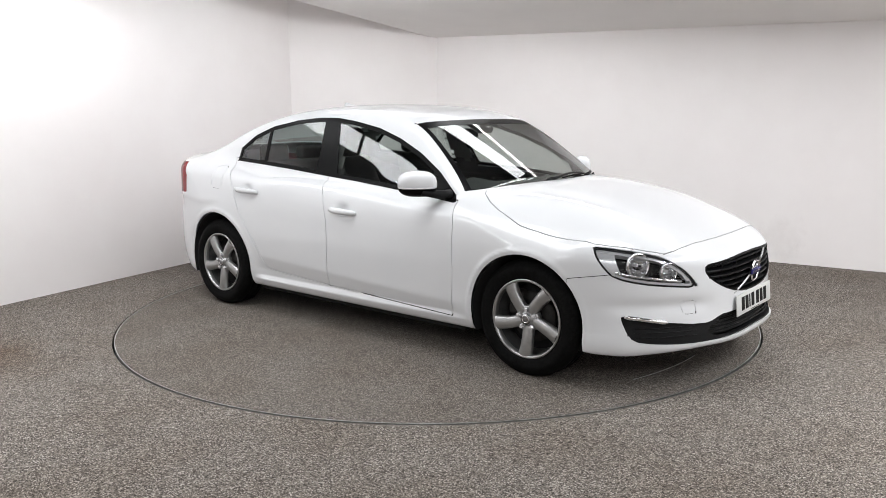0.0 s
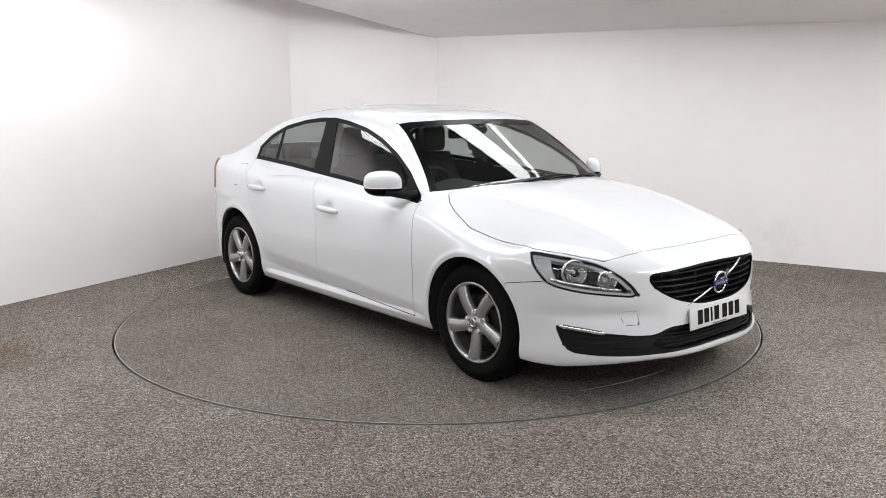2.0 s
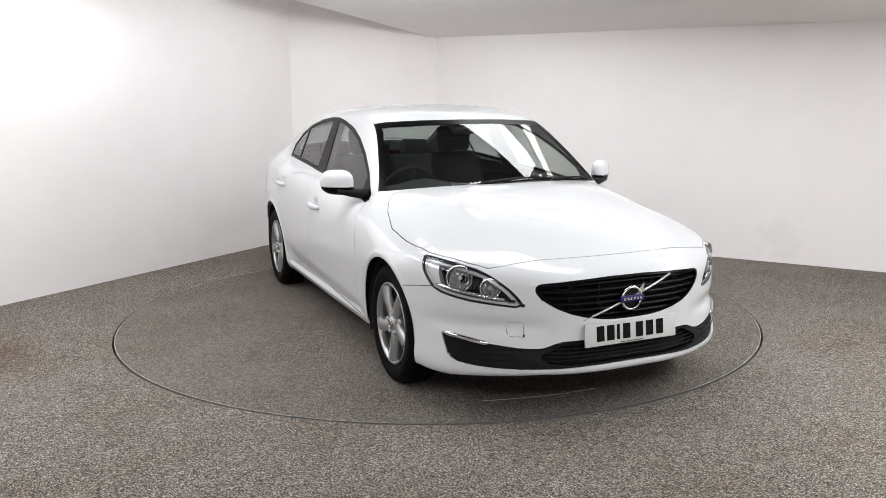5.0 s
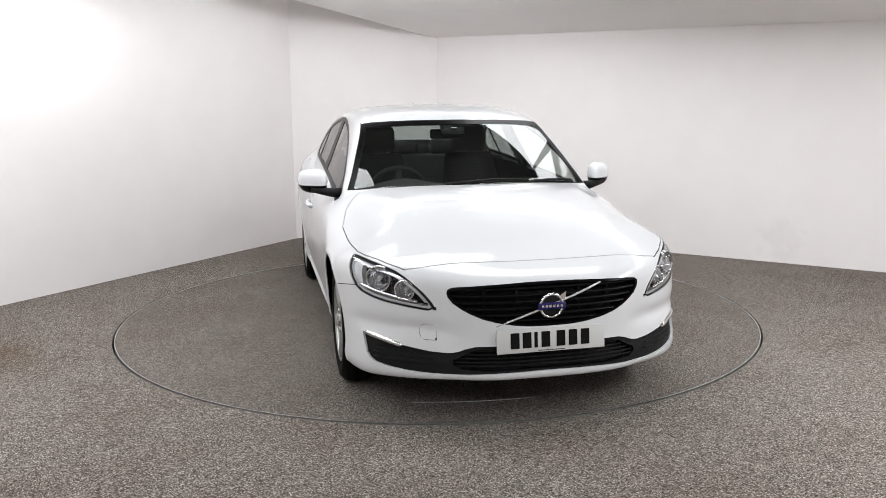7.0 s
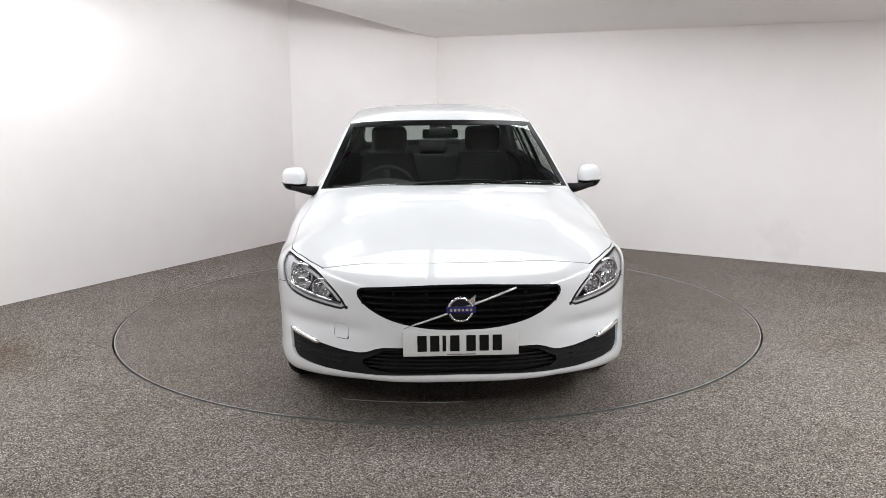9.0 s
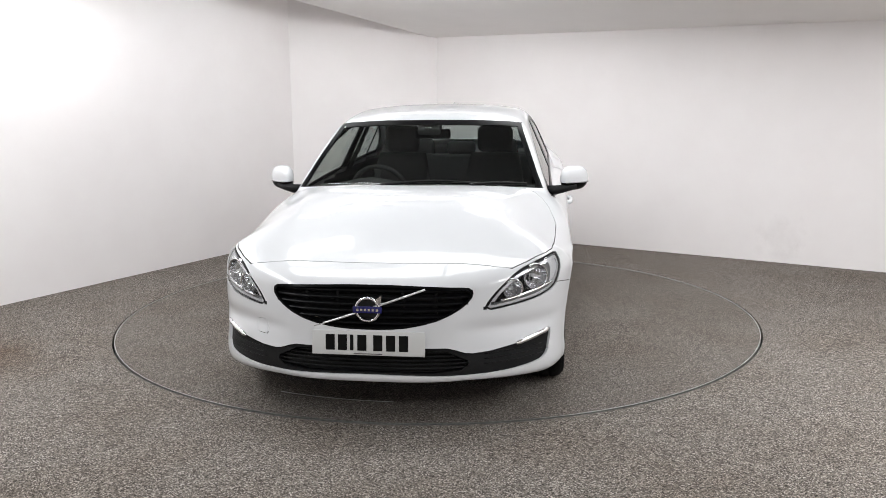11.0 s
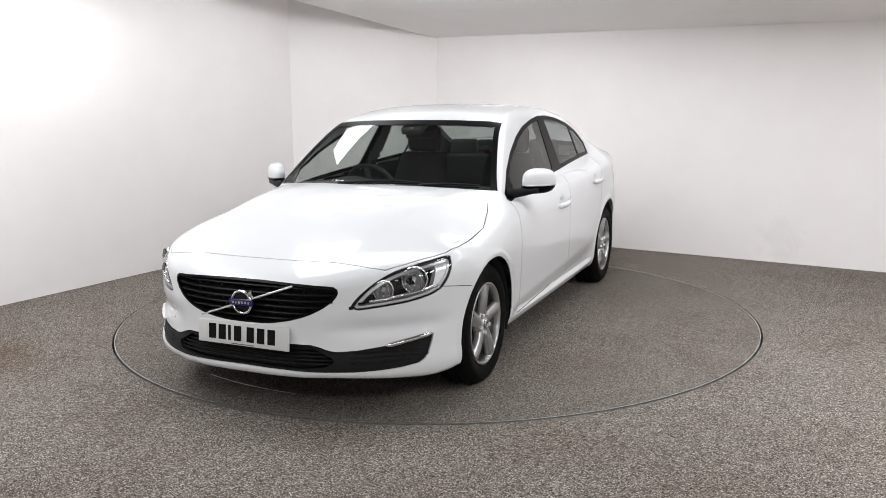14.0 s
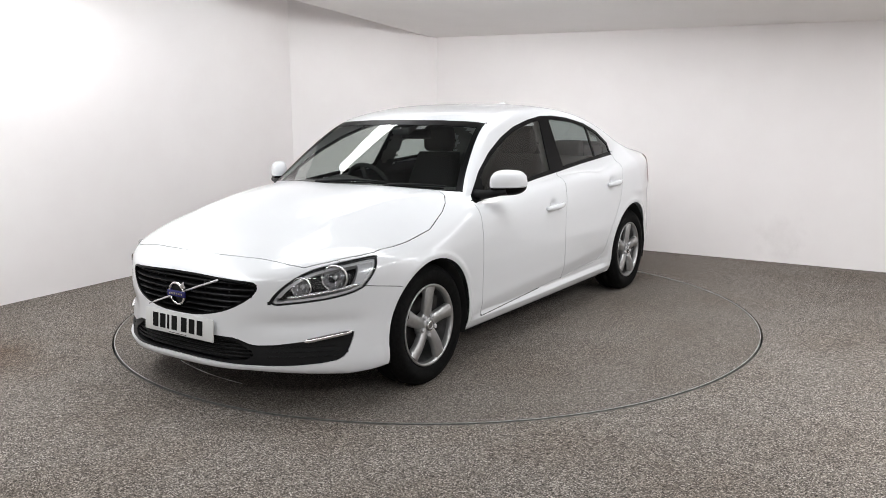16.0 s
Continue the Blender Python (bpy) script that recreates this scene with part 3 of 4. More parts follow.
def line_side(a, b):
    """Positive behind (towards the tail of) the slanted line from a up to b in the side view."""
    (ax, az), (bx, bz) = a, b
    n = math.hypot(bx - ax, bz - az)
    return lambda P: ((bx - ax) * (P[:, 2] - az) - (bz - az) * (P[:, 0] - ax)) / n


def both(*fs):
    return lambda P: np.maximum.reduce([f(P) for f in fs])


def minus(f):
    return lambda P: -f(P)


B_REAR, B_FRONT, B_MID = ((-0.375, 1.00), (-0.435, 1.40)), ((-0.165, 1.00), (-0.300, 1.40)), ((-0.262, 1.00), (-0.37, 1.40))
Q_REAR, Q_FRONT = ((-0.952, 1.06), (-0.998, 1.34)), ((-0.922, 1.06), (-0.968, 1.34))
SAIL = ((0.705, 0.90), (0.655, 1.12))


def ws_field(inset=0.0):
    d = front_view(WS, 0.15, inset)
    return lambda P: np.maximum(d(P), P[:, 0] - (1.118 - 0.42 * P[:, 1] ** 2) + inset * 0.3)


def make_skin():
    h = 0.016
    P, Q = net(body, (-2.42, -h / 2, 0.14), (2.42, 1.0, 1.56), h)
    P = project(P)
    P[np.abs(P[:, 1]) < 0.004, 1] = 0.0
    a, b, c = P[Q[:, 0]], P[Q[:, 1]], P[Q[:, 2]]
    nrm = np.cross(b - a, c - a)
    if (nrm * gradient(a)).sum(1).mean() < 0:
        Q = Q[:, ::-1]
    s = Skin(P, Q)
    for a in (ARCH_F, ARCH_R):
        s.region(arch(a), "void")
    only = ["shell"]
    window = side_view(WINDOW, 0.35, 0.86)
    s.region(window, "window_trim", only)
    inner = lambda P: window(P) + 0.026
    front_pane = both(inner, line_side(*B_FRONT), minus(line_side(*SAIL)))
    rear_pane = both(inner, line_side(*Q_FRONT), minus(line_side(*B_REAR)))
    quarter = both(inner, minus(line_side(*Q_REAR)))
    for f, nm in ((front_pane, "front_glass"), (rear_pane, "rear_glass"), (quarter, "quarter_glass")):
        s.region(f, nm, ["window_trim"])
    s.region(ws_field(), "screen_border", only)
    s.region(ws_field(0.030), "screen", ["screen_border"])
    s.region(top_view(REAR_GLASS, 1.02), "back_glass", only)
    s.region(front_view(GRILLE), "grille_void", only)
    s.region(front_view(INTAKE), "intake", only)
    s.region(front_view(MESH_OPENING, 2.0), "mesh_void", ["intake"])
    lamp = side_view(HEADLIGHT, 0.40, 0.45)
    s.panel(lamp, "headlight", 0.003, only)
    s.region(side_view(TAIL, 0.45), "tail_lamp", only)
    s.panel(top_view(HOOD, 0.6), "hood", 0.0022, only)
    s.panel(side_view(BUMPER, 0.0), "bumper", 0.002, only)
    s.panel(side_view(FRONT_DOOR, 0.5), "front_door", 0.0022, only)
    s.panel(side_view(REAR_DOOR, 0.5), "rear_door", 0.0022, only)
    s.region(side_view(FENDER, 0.45), "fender", only)
    s.region(side_view(SILL, 0.6), "sill", only)
    # a narrow band along the rims of lamps and grille
    s.region(lambda P: -(lamp(P) + 0.006), "headlight_edge", ["headlight"])
    s.region(lambda P: -(lamp(P) + 0.017), "headlight_chrome", ["headlight"])
    s.region(lambda P: (P[:, 0] - 1.865 + 0.42 * (P[:, 2] - 0.745)), "headlight_side", ["headlight"])
    s.region(lambda P: -(front_view(GRILLE)(P) + 0.010), "grille_edge", ["grille_void"])
    floor_z = lambda P: P[:, 2] - (0.199 + 0.035 * np.clip((P[:, 0] - 1.95) / 0.3, 0, 1) + 0.03 * np.clip((-1.7 - P[:, 0]) / 0.3, 0, 1))
    s.region(floor_z, "underbody", ["shell", "sill", "bumper", "fender"])
    return s


def with_normals(s):
    g = gradient(s.P)
    s.N = g / np.linalg.norm(g, axis=1)[:, None]
    return s


def emit(name, pieces, material, parent, flange=0.005, label="", shift=0.0, smooth_wall=None):
    """One mesh out of the faces of some panel: pieces are (skin, panel names, side +1 or -1). A rim folds inward by `flange`."""
    V, F, N = [], [], []
    for skin, names, sign in pieces:
        ids = {}
        edges = {}
        for row in skin.A[skin.allowed(list(names))].tolist():
            f = list(dict.fromkeys(row))
            for i in f:
                if i not in ids:
                    ids[i] = len(V)
                    p, n = skin.P[i], skin.N[i]
                    p = p - n * shift
                    V.append((p[0], p[1] * sign, p[2]))
                    N.append((n[0], n[1] * sign, n[2]))
            q = tuple(ids[i] for i in f)
            F.append(q if sign > 0 else q[::-1])
            for a, b in zip(f, f[1:] + f[:1]):
                if (b, a) in edges:
                    del edges[(b, a)]
                else:
                    edges[(a, b)] = 1
        if flange:
            for a, b in edges:
                if abs(skin.P[a][1]) < 1e-4 and abs(skin.P[b][1]) < 1e-4:
                    continue
                pa, pb = np.array(V[ids[a]]), np.array(V[ids[b]])
                na, nb = np.array(N[ids[a]]), np.array(N[ids[b]])
                out = np.cross(pb - pa, na) * sign
                out = out / (np.linalg.norm(out) + 1e-9)
                k = len(V)
                V += [tuple(pa), tuple(pb), tuple(pb - nb * flange), tuple(pa - na * flange)]
                N += [tuple(out)] * 4
                F.append((k + 1, k, k + 3, k + 2) if sign > 0 else (k, k + 1, k + 2, k + 3))
    return mesh_object(name, V, F, material, parent, normals=N, label=label)


# ---------------------------------------------------------------- parts of the car
def build_wheel(name, parent, x, z, side, up, disc_r=0.15):
    """A five-spoke alloy wheel; its axle is local z, pointing outward."""
    wheel = new(name)
    wheel.parent = parent
    out = Matrix(((1, 0, 0, 0), (0, 0, side, 0), (0, 1, 0, 0), (0, 0, 0, 1))) if side > 0 else Matrix(((1, 0, 0, 0), (0, 0, -1, 0), (0, 1, 0, 0), (0, 0, 0, 1)))
    wheel.matrix_basis = Matrix.Translation((x, side * 0.875, z)) @ out
    bm = bmesh.new()
    R, w0, w1 = 0.325, -0.195, 0.004
    lathe(bm, [(0.212, -0.18), (0.225, w0), (0.27, w0 - 0.008), (0.305, w0 + 0.008), (R - 0.004, w0 + 0.03), (R, w0 + 0.05), (R, -0.13), (R - 0.006, -0.128), (R - 0.006, -0.122), (R, -0.12), (R, -0.075),
               (R - 0.006, -0.073), (R - 0.006, -0.067), (R, -0.065), (R, w1 - 0.045), (R - 0.005, w1 - 0.028), (0.308, w1 - 0.008), (0.300, w1 - 0.006), (0.298, w1 + 0.001), (0.270, w1 + 0.006), (0.262, w1 + 0.004), (0.240, w1 + 0.002), (0.226, w1 - 0.006), (0.212, -0.012)],
          Matrix.Identity(4), n=72)
    part("tyre", bm, M_RUBBER, wheel, "black rubber tyre")
    bm = bmesh.new()
    lathe(bm, [(0.212, -0.012), (0.221, -0.004), (0.221, 0.001), (0.214, 0.003), (0.207, -0.002), (0.203, -0.014), (0.2015, -0.03)], Matrix.Identity(4), n=72)
    rim = part("rim", bm, M_ALLOY, wheel, "silver alloy rim")
    bm = bmesh.new()
    lathe(bm, [(0.2015, -0.03), (0.200, -0.05), (0.190, -0.075), (0.186, -0.13), (0.196, -0.18), (0.214, -0.185)], Matrix.Identity(4), n=72)
    part("rim_barrel", bm, M_BARREL, rim, "silver inner barrel, coloured darker for the shade behind the spokes")
    # spokes
    for k in range(5):
        a = math.radians(up + 72 * k)
        bm = bmesh.new()
        rows = []
        for i in range(9):
            s = i / 8
            r = 0.038 + s * (0.206 - 0.038)
            half = 0.025 + 0.016 * s ** 1.2 + 0.010 * (1 - s) ** 3
            swing = math.radians(7.0) * s ** 1.5 * side
            top = 0.002 - 0.016 * (1 - s) ** 0.8 + 0.006 * math.sin(math.pi * s)
            ring = []
            for dx, dz in ((-1.0, -0.030), (-1.0, -0.008), (-0.78, 0.0), (-0.1 * side, 0.003), (0.78, 0.0), (1.0, -0.008), (1.0, -0.030)):
                ang = a + swing
                c, q = math.cos(ang), math.sin(ang)
                u, v = r, dx * half
                ring.append(bm.verts.new((c * u - q * v, q * u + c * v, top + dz - 0.006 * abs(dx) * s)))
            rows.append(ring)
        for p, q in zip(rows, rows[1:]):
            for j in range(6):
                bm.faces.new((p[j], q[j], q[j + 1], p[j + 1]))
        bmesh.ops.recalc_face_normals(bm, faces=bm.faces)
        part("spoke", bm, M_ALLOY, rim)
    bm = bmesh.new()
    lathe(bm, [(0.074, -0.05), (0.074, -0.022), (0.066, -0.014), (0.040, -0.012), (0.034, -0.006), (0.031, -0.002)], Matrix.Identity(4), n=40)
    part("hub", bm, M_ALLOY, rim)
    bm = bmesh.new()
    lathe(bm, [(0.031, -0.004), (0.030, 0.002), (0.018, 0.0035), (0.0, 0.004)], Matrix.Identity(4), n=32)
    part("centre_cap", bm, M_DARKCHROME, wheel, "dark centre cap with a ring")
    bm = bmesh.new()
    lathe(bm, [(0.017, 0.0035), (0.020, 0.006), (0.023, 0.0035)], Matrix.Identity(4), n=32)
    part("cap_ring", bm, M_CHROME, wheel, "chrome ring")
    for k in range(5):
        a = math.radians(up + 36 + 72 * k)
        bm = bmesh.new()
        m = Matrix.Translation((0.054 * math.cos(a), 0.054 * math.sin(a), 0))
        lathe(bm, [(0.0135, -0.03), (0.0135, -0.002), (0.011, 0.002), (0.0, 0.004)], m, n=6)
        part("wheel_bolt", bm, M_SILVER, wheel, smooth=False)
    bm = bmesh.new()
    lathe(bm, [(0.06, -0.075), (disc_r, -0.075), (disc_r, -0.10), (0.06, -0.10)], Matrix.Identity(4), n=48)
    part("brake_disc", bm, M_DISC, wheel, "dull iron brake disc")
    bm = bmesh.new()
    add_box(bm, (-0.10 if x > 0 else 0.10, 0.07, -0.085), (0.09, 0.14, 0.07), bevel=0.015)
    part("brake_caliper", bm, M_DISC, wheel)
    bm = bmesh.new()
    lathe(bm, [(0.0, -0.11), (0.188, -0.11), (0.188, -0.112), (0.0, -0.114)], Matrix.Identity(4), n=40)
    part("brake_shield", bm, M_UNDER, wheel)
    return wheel


def build_arch_liner(car, a, side):
    bm = bmesh.new()
    cx, cz, r = a
    n = 28
    rings = []
    for y in (0.875, 0.60, 0.56):
        rr = r if y > 0.57 else 0.02
        rings.append([bm.verts.new((cx + rr * math.cos(math.radians(-20 + 220 * i / n)), side * y, cz + rr * math.sin(math.radians(-20 + 220 * i / n)))) for i in range(n + 1)])
    for p, q in zip(rings, rings[1:]):
        for i in range(n):
            bm.faces.new((p[i], p[i + 1], q[i + 1], q[i]))
    part("wheel_arch_liner", bm, M_UNDER, car, "black plastic wheel arch liner")


def build_mirror(car, side):
    """Door mirror: white cap over a black base, black foot."""
    rows = []
    ny, na = 15, 24
    bm = bmesh.new()
    for i in range(ny):
        s = i / (ny - 1)
        y = 0.850 + 0.178 * s
        round_end = (1 - abs(2 * s - 1) ** 3.2) ** 0.5 if 0 < s < 1 else 0.0
        sx = (0.074 + 0.016 * (1 - s)) * max(round_end, 0.02)
        sz = (0.080 - 0.010 * s) * max(round_end, 0.02)
        cx, cz = 0.712 - 0.105 * s, 1.022 + 0.002 * s
        ring = []
        for k in range(na):
            t = 2 * math.pi * k / na
            c, q = math.cos(t), math.sin(t)
            px = sx * math.copysign(abs(c) ** 0.75, c)
            pz = sz * math.copysign(abs(q) ** 0.8, q)
            if c < 0:
                px *= 0.55
            ring.append(bm.verts.new((cx + px, side * y, cz + pz)))
        rows.append(ring)
    for p, q in zip(rows, rows[1:]):
        for k in range(na):
            f = (p[k], p[(k + 1) % na], q[(k + 1) % na], q[k])
            bm.faces.new(f if side < 0 else f[::-1])
    bm.faces.new(rows[0])
    bm.faces.new(rows[-1])
    bmesh.ops.recalc_face_normals(bm, faces=bm.faces)
    low = bm.copy()
    bmesh.ops.bisect_plane(bm, geom=bm.verts[:] + bm.edges[:] + bm.faces[:], plane_co=(0, 0, 1.000), plane_no=(0, 0, 1), clear_inner=True)
    bmesh.ops.bisect_plane(low, geom=low.verts[:] + low.edges[:] + low.faces[:], plane_co=(0, 0, 0.998), plane_no=(0, 0, 1), clear_outer=True)
    mirror = part("door_mirror", bm, M_PAINT, car, "white door mirror cap")
    part("mirror_base", low, M_BLACK, mirror, "black lower mirror shell")
    bm = bmesh.new()
    tube(bm, [(0.79, side * 0.78, 0.955), (0.775, side * 0.83, 0.958), (0.75, side * 0.88, 0.965), (0.72, side * 0.95, 0.975)], [0.032, 0.028, 0.024, 0.016], n=12)
    part("mirror_arm", bm, M_PLASTIC, mirror, "black mirror foot")
    bm = bmesh.new()
    pts = []
    for i in range(12):
        q = 0.22 + 0.76 * i / 11
        end = (1 - abs(2 * q - 1) ** 3.2) ** 0.5
        pts.append((0.712 - 0.105 * q + (0.074 + 0.016 * (1 - q)) * end * 0.97 - 0.001, side * (0.850 + 0.178 * q), 1.000))
    tube(bm, pts, 0.004, n=8)
    part("indicator_strip", bm, M_LENS_SOLID, mirror, "clear indicator strip")


M_LENS_SOLID = mat("clear_lamp_plastic", (0.55, 0.55, 0.56), 0.1, 0.3)


def build_handle(car, hx, hz, side, name):
    y = 0.924 * side
    bm = bmesh.new()
    pts = [(hx - 0.118, y - side * 0.026, hz + 0.004), (hx - 0.105, y - side * 0.006, hz + 0.004), (hx - 0.06, y + side * 0.008, hz + 0.002), (hx, y + side * 0.012, hz), (hx + 0.06, y + side * 0.008, hz - 0.003),
           (hx + 0.105, y - side * 0.004, hz - 0.006), (hx + 0.118, y - side * 0.024, hz - 0.008)]
    tube(bm, pts, [0.011, 0.0165, 0.0185, 0.019, 0.0185, 0.0165, 0.011], n=12)
    for v in bm.verts:
        v.co.y = y + (v.co.y - y) * 0.8
    part(name, bm, M_PAINT, car, "white pull handle")


def build_headlight_inside(lens, skin, side):
    """Bezel, reflector bowls and light strip behind the clear cover."""
    emit("bezel", [(skin, ("headlight",), side)], M_BEZEL, lens, flange=0, shift=0.062, label="dark lamp bezel")
    emit("side_reflector", [(skin, ("headlight_side",), side)], M_SILVER, lens, flange=0.03, shift=0.014, label="silver side reflector")
    emit("rim_trim", [(skin, ("headlight_edge",), side)], M_BEZEL, lens, flange=0.02, shift=0.004, label="dark rim")
    emit("chrome_trim", [(skin, ("headlight_chrome",), side)], M_SILVER, lens, flange=0.035, shift=0.010, label="bright inner trim")
    for nm, (cx, cy, cz), r, turn in (("main_reflector", (1.970, 0.738, 0.664), 0.058, 30), ("inner_reflector", (2.088, 0.636, 0.628), 0.045, 26)):
        bm = bmesh.new()
        m = Matrix.Translation((cx, side * cy, cz)) @ Matrix.Rotation(radians(side * turn), 4, "Z") @ Matrix.Rotation(radians(90), 4, "Y")
        lathe(bm, [(0.0, -0.045), (r * 0.25, -0.043), (r * 0.55, -0.034), (r * 0.8, -0.02), (r * 0.96, 0.0), (r, 0.012), (r * 1.08, 0.010), (r * 1.10, -0.01)], m, n=40)
        bowl = part(nm, bm, M_REFLECT, lens, "bright reflector bowl")
        bm = bmesh.new()
        lathe(bm, [(0.010, -0.04), (0.010, -0.012), (0.0, -0.008)], m, n=16)
        part("bulb", bm, M_LENS_SOLID, bowl, "glass bulb")
        for k in (-0.5, 0.0, 0.5):
            bm = bmesh.new()
            w = r * math.sqrt(1 - k * k) * 0.95
            tube(bm, [m @ Vector((-w, k * r, 0.002 - 0.02 * (1 - abs(k)))), m @ Vector((w, k * r, 0.002 - 0.02 * (1 - abs(k))))], 0.0018, n=6)
            part("flute", bm, M_REFLECT, bowl)
    bm = bmesh.new()
    pts = []
    for i in range(13):
        s = i / 12
        x = 1.885 + s * 0.25
        z = 0.628 - 0.048 * s
        y = float(nose_y(x, z)) - 0.014
        pts.append((x, side * y, z))
    tube(bm, pts, 0.008, n=8)
    part("light_strip", bm, M_CHROME, lens, "bright daytime light strip")


def nose_y(x, z):
    """Half width of the body at a place of the front corner."""
    lo, hi = 0.05, 1.0
    for _ in range(30):
        m = (lo + hi) / 2
        if body(np.array([[x, m, z]]))[0] < 0:
            lo = m
        else:
            hi = m
    return lo


def nose_x(y, z):
    lo, hi = 1.2, 2.6
    for _ in range(30):
        m = (lo + hi) / 2
        if body(np.array([[m, y, z]]))[0] < 0:
            lo = m
        else:
            hi = m
    return lo


def roof_z(x, y):
    lo, hi = 0.8, 1.7
    for _ in range(30):
        m = (lo + hi) / 2
        if body(np.array([[x, y, m]]))[0] < 0:
            lo = m
        else:
            hi = m
    return lo


def span(poly, z):
    """Half width of a front-view outline at the height z."""
    best = 0.0
    for (a, b), (c, d) in zip(poly, poly[1:] + poly[:1]):
        if (b - z) * (d - z) <= 0 and abs(b - d) > 1e-9:
            best = max(best, a + (c - a) * (z - b) / (d - b))
    return best


def build_grille(car, L):
    g = emit("radiator_grille", [(L, ("grille_void",), 1), (L, ("grille_void",), -1)], M_UNDER, car, flange=0, shift=0.055, label="black slatted radiator grille")
    emit("grille_surround", [(L, ("grille_edge",), 1), (L, ("grille_edge",), -1)], M_BLACK, g, flange=0.05, label="gloss black grille surround")
    for z in (0.640, 0.611, 0.582, 0.553, 0.524, 0.496):
        w = span(GRILLE, z) - 0.008
        n = 16
        bm = bmesh.new()
        rows = []
        for i in range(n + 1):
            y = -w + 2 * w * i / n
            x = nose_x(abs(y), z) - 0.010
            rows.append([bm.verts.new((x + dx, y, z + dz)) for dx, dz in ((-0.040, 0.008), (-0.004, 0.0062), (0.0, 0.002), (-0.003, -0.003), (-0.040, -0.004))])
        for p, q in zip(rows, rows[1:]):
            for k in range(5):
                bm.faces.new((p[k], q[k], q[(k + 1) % 5], p[(k + 1) % 5]))
        bmesh.ops.recalc_face_normals(bm, faces=bm.faces)
        part("slat", bm, M_SLAT, g, smooth=False)
    for y in (-0.30, -0.15, 0.15, 0.30):
        bm = bmesh.new()
        zl = 0.48 + (abs(y) / 0.46) ** 2 * 0.06
        add_box(bm, (nose_x(abs(y), 0.58) - 0.045, y, (0.655 + zl) / 2), (0.01, 0.012, 0.655 - zl))
        part("upright", bm, M_PLASTIC, g, smooth=False)
    # diagonal bar, ring with arrow, blue band
    bm = bmesh.new()
    pts = [(nose_x(abs(y), 0.565 + y * 0.34) - 0.004, y, 0.565 + y * 0.34) for y in [-0.255 + 0.51 * i / 10 for i in range(11)]]
    tube(bm, pts, 0.0052, n=8)
    part("diagonal_bar", bm, M_SILVER, g, "satin chrome diagonal bar")
    ex = nose_x(0.0, 0.565) + 0.004
    m = Matrix.Translation((ex, 0, 0.565)) @ Matrix.Rotation(radians(4), 4, "Y") @ Matrix.Rotation(radians(90), 4, "Y")
    bm = bmesh.new()
    lathe(bm, [(0.046, -0.004), (0.048, 0.006), (0.053, 0.009), (0.059, 0.006), (0.061, -0.004)], m, n=48, close=True)
    badge = part("badge_ring", bm, M_CHROME, g, "chrome badge ring with a blue band")
    bm = bmesh.new()
    lathe(bm, [(0.0, -0.010), (0.047, -0.010)], m, n=32)
    part("badge_back", bm, M_UNDER, badge)
    bm = bmesh.new()
    add_box(bm, (ex + 0.006, 0, 0.565), (0.010, 0.132, 0.031), bevel=0.003)
    band = part("badge_band", bm, M_BLUE, badge, "dark blue enamel band")
    for y in (-0.044, -0.026, -0.009, 0.009, 0.027, 0.045):
        bm = bmesh.new()
        add_box(bm, (ex + 0.0117, y, 0.565), (0.0015, 0.011, 0.011))
        part("badge_mark", bm, M_CHROME, band, smooth=False)
    bm = bmesh.new()
    vs = [bm.verts.new((ex + dx, y, z)) for dx in (0.0, 0.010) for y, z in ((0.030, 0.606), (0.066, 0.632), (0.062, 0.588), (0.050, 0.597), (0.042, 0.590))]
    bm.faces.new(vs[:5])
    bm.faces.new(vs[5:])
    for i in range(5):
        bm.faces.new((vs[i], vs[(i + 1) % 5], vs[5 + (i + 1) % 5], vs[5 + i]))
    bmesh.ops.recalc_face_normals(bm, faces=bm.faces)
    part("badge_arrow", bm, M_CHROME, badge, smooth=False)


def build_plate(car):
    bm = bmesh.new()
    m = Matrix.Translation((2.306, 0, 0.410)) @ Matrix.Rotation(radians(-5), 4, "Y")
    add_box(bm, (0, 0, 0), (0.008, 0.520, 0.111), bevel=0.003)
    bmesh.ops.transform(bm, matrix=m, verts=bm.verts)
    p = part("number_plate", bm, M_PLATE, car, "white number plate with black bars")
    for k, y in enumerate((-0.175, -0.118, -0.075, -0.028, 0.045, 0.104, 0.163)):
        bm = bmesh.new()
        add_box(bm, (0.0048, y, 0.002), (0.002, 0.016 if k == 2 else 0.042, 0.072), bevel=0.0006, segs=1)
        bmesh.ops.transform(bm, matrix=m, verts=bm.verts)
        part("bar", bm, M_INK, p, smooth=False)
    bm = bmesh.new()
    add_box(bm, (0.0048, 0.0, -0.048), (0.0015, 0.13, 0.004))
    bmesh.ops.transform(bm, matrix=m, verts=bm.verts)
    part("maker_line", bm, M_DARKCHROME, p, smooth=False)


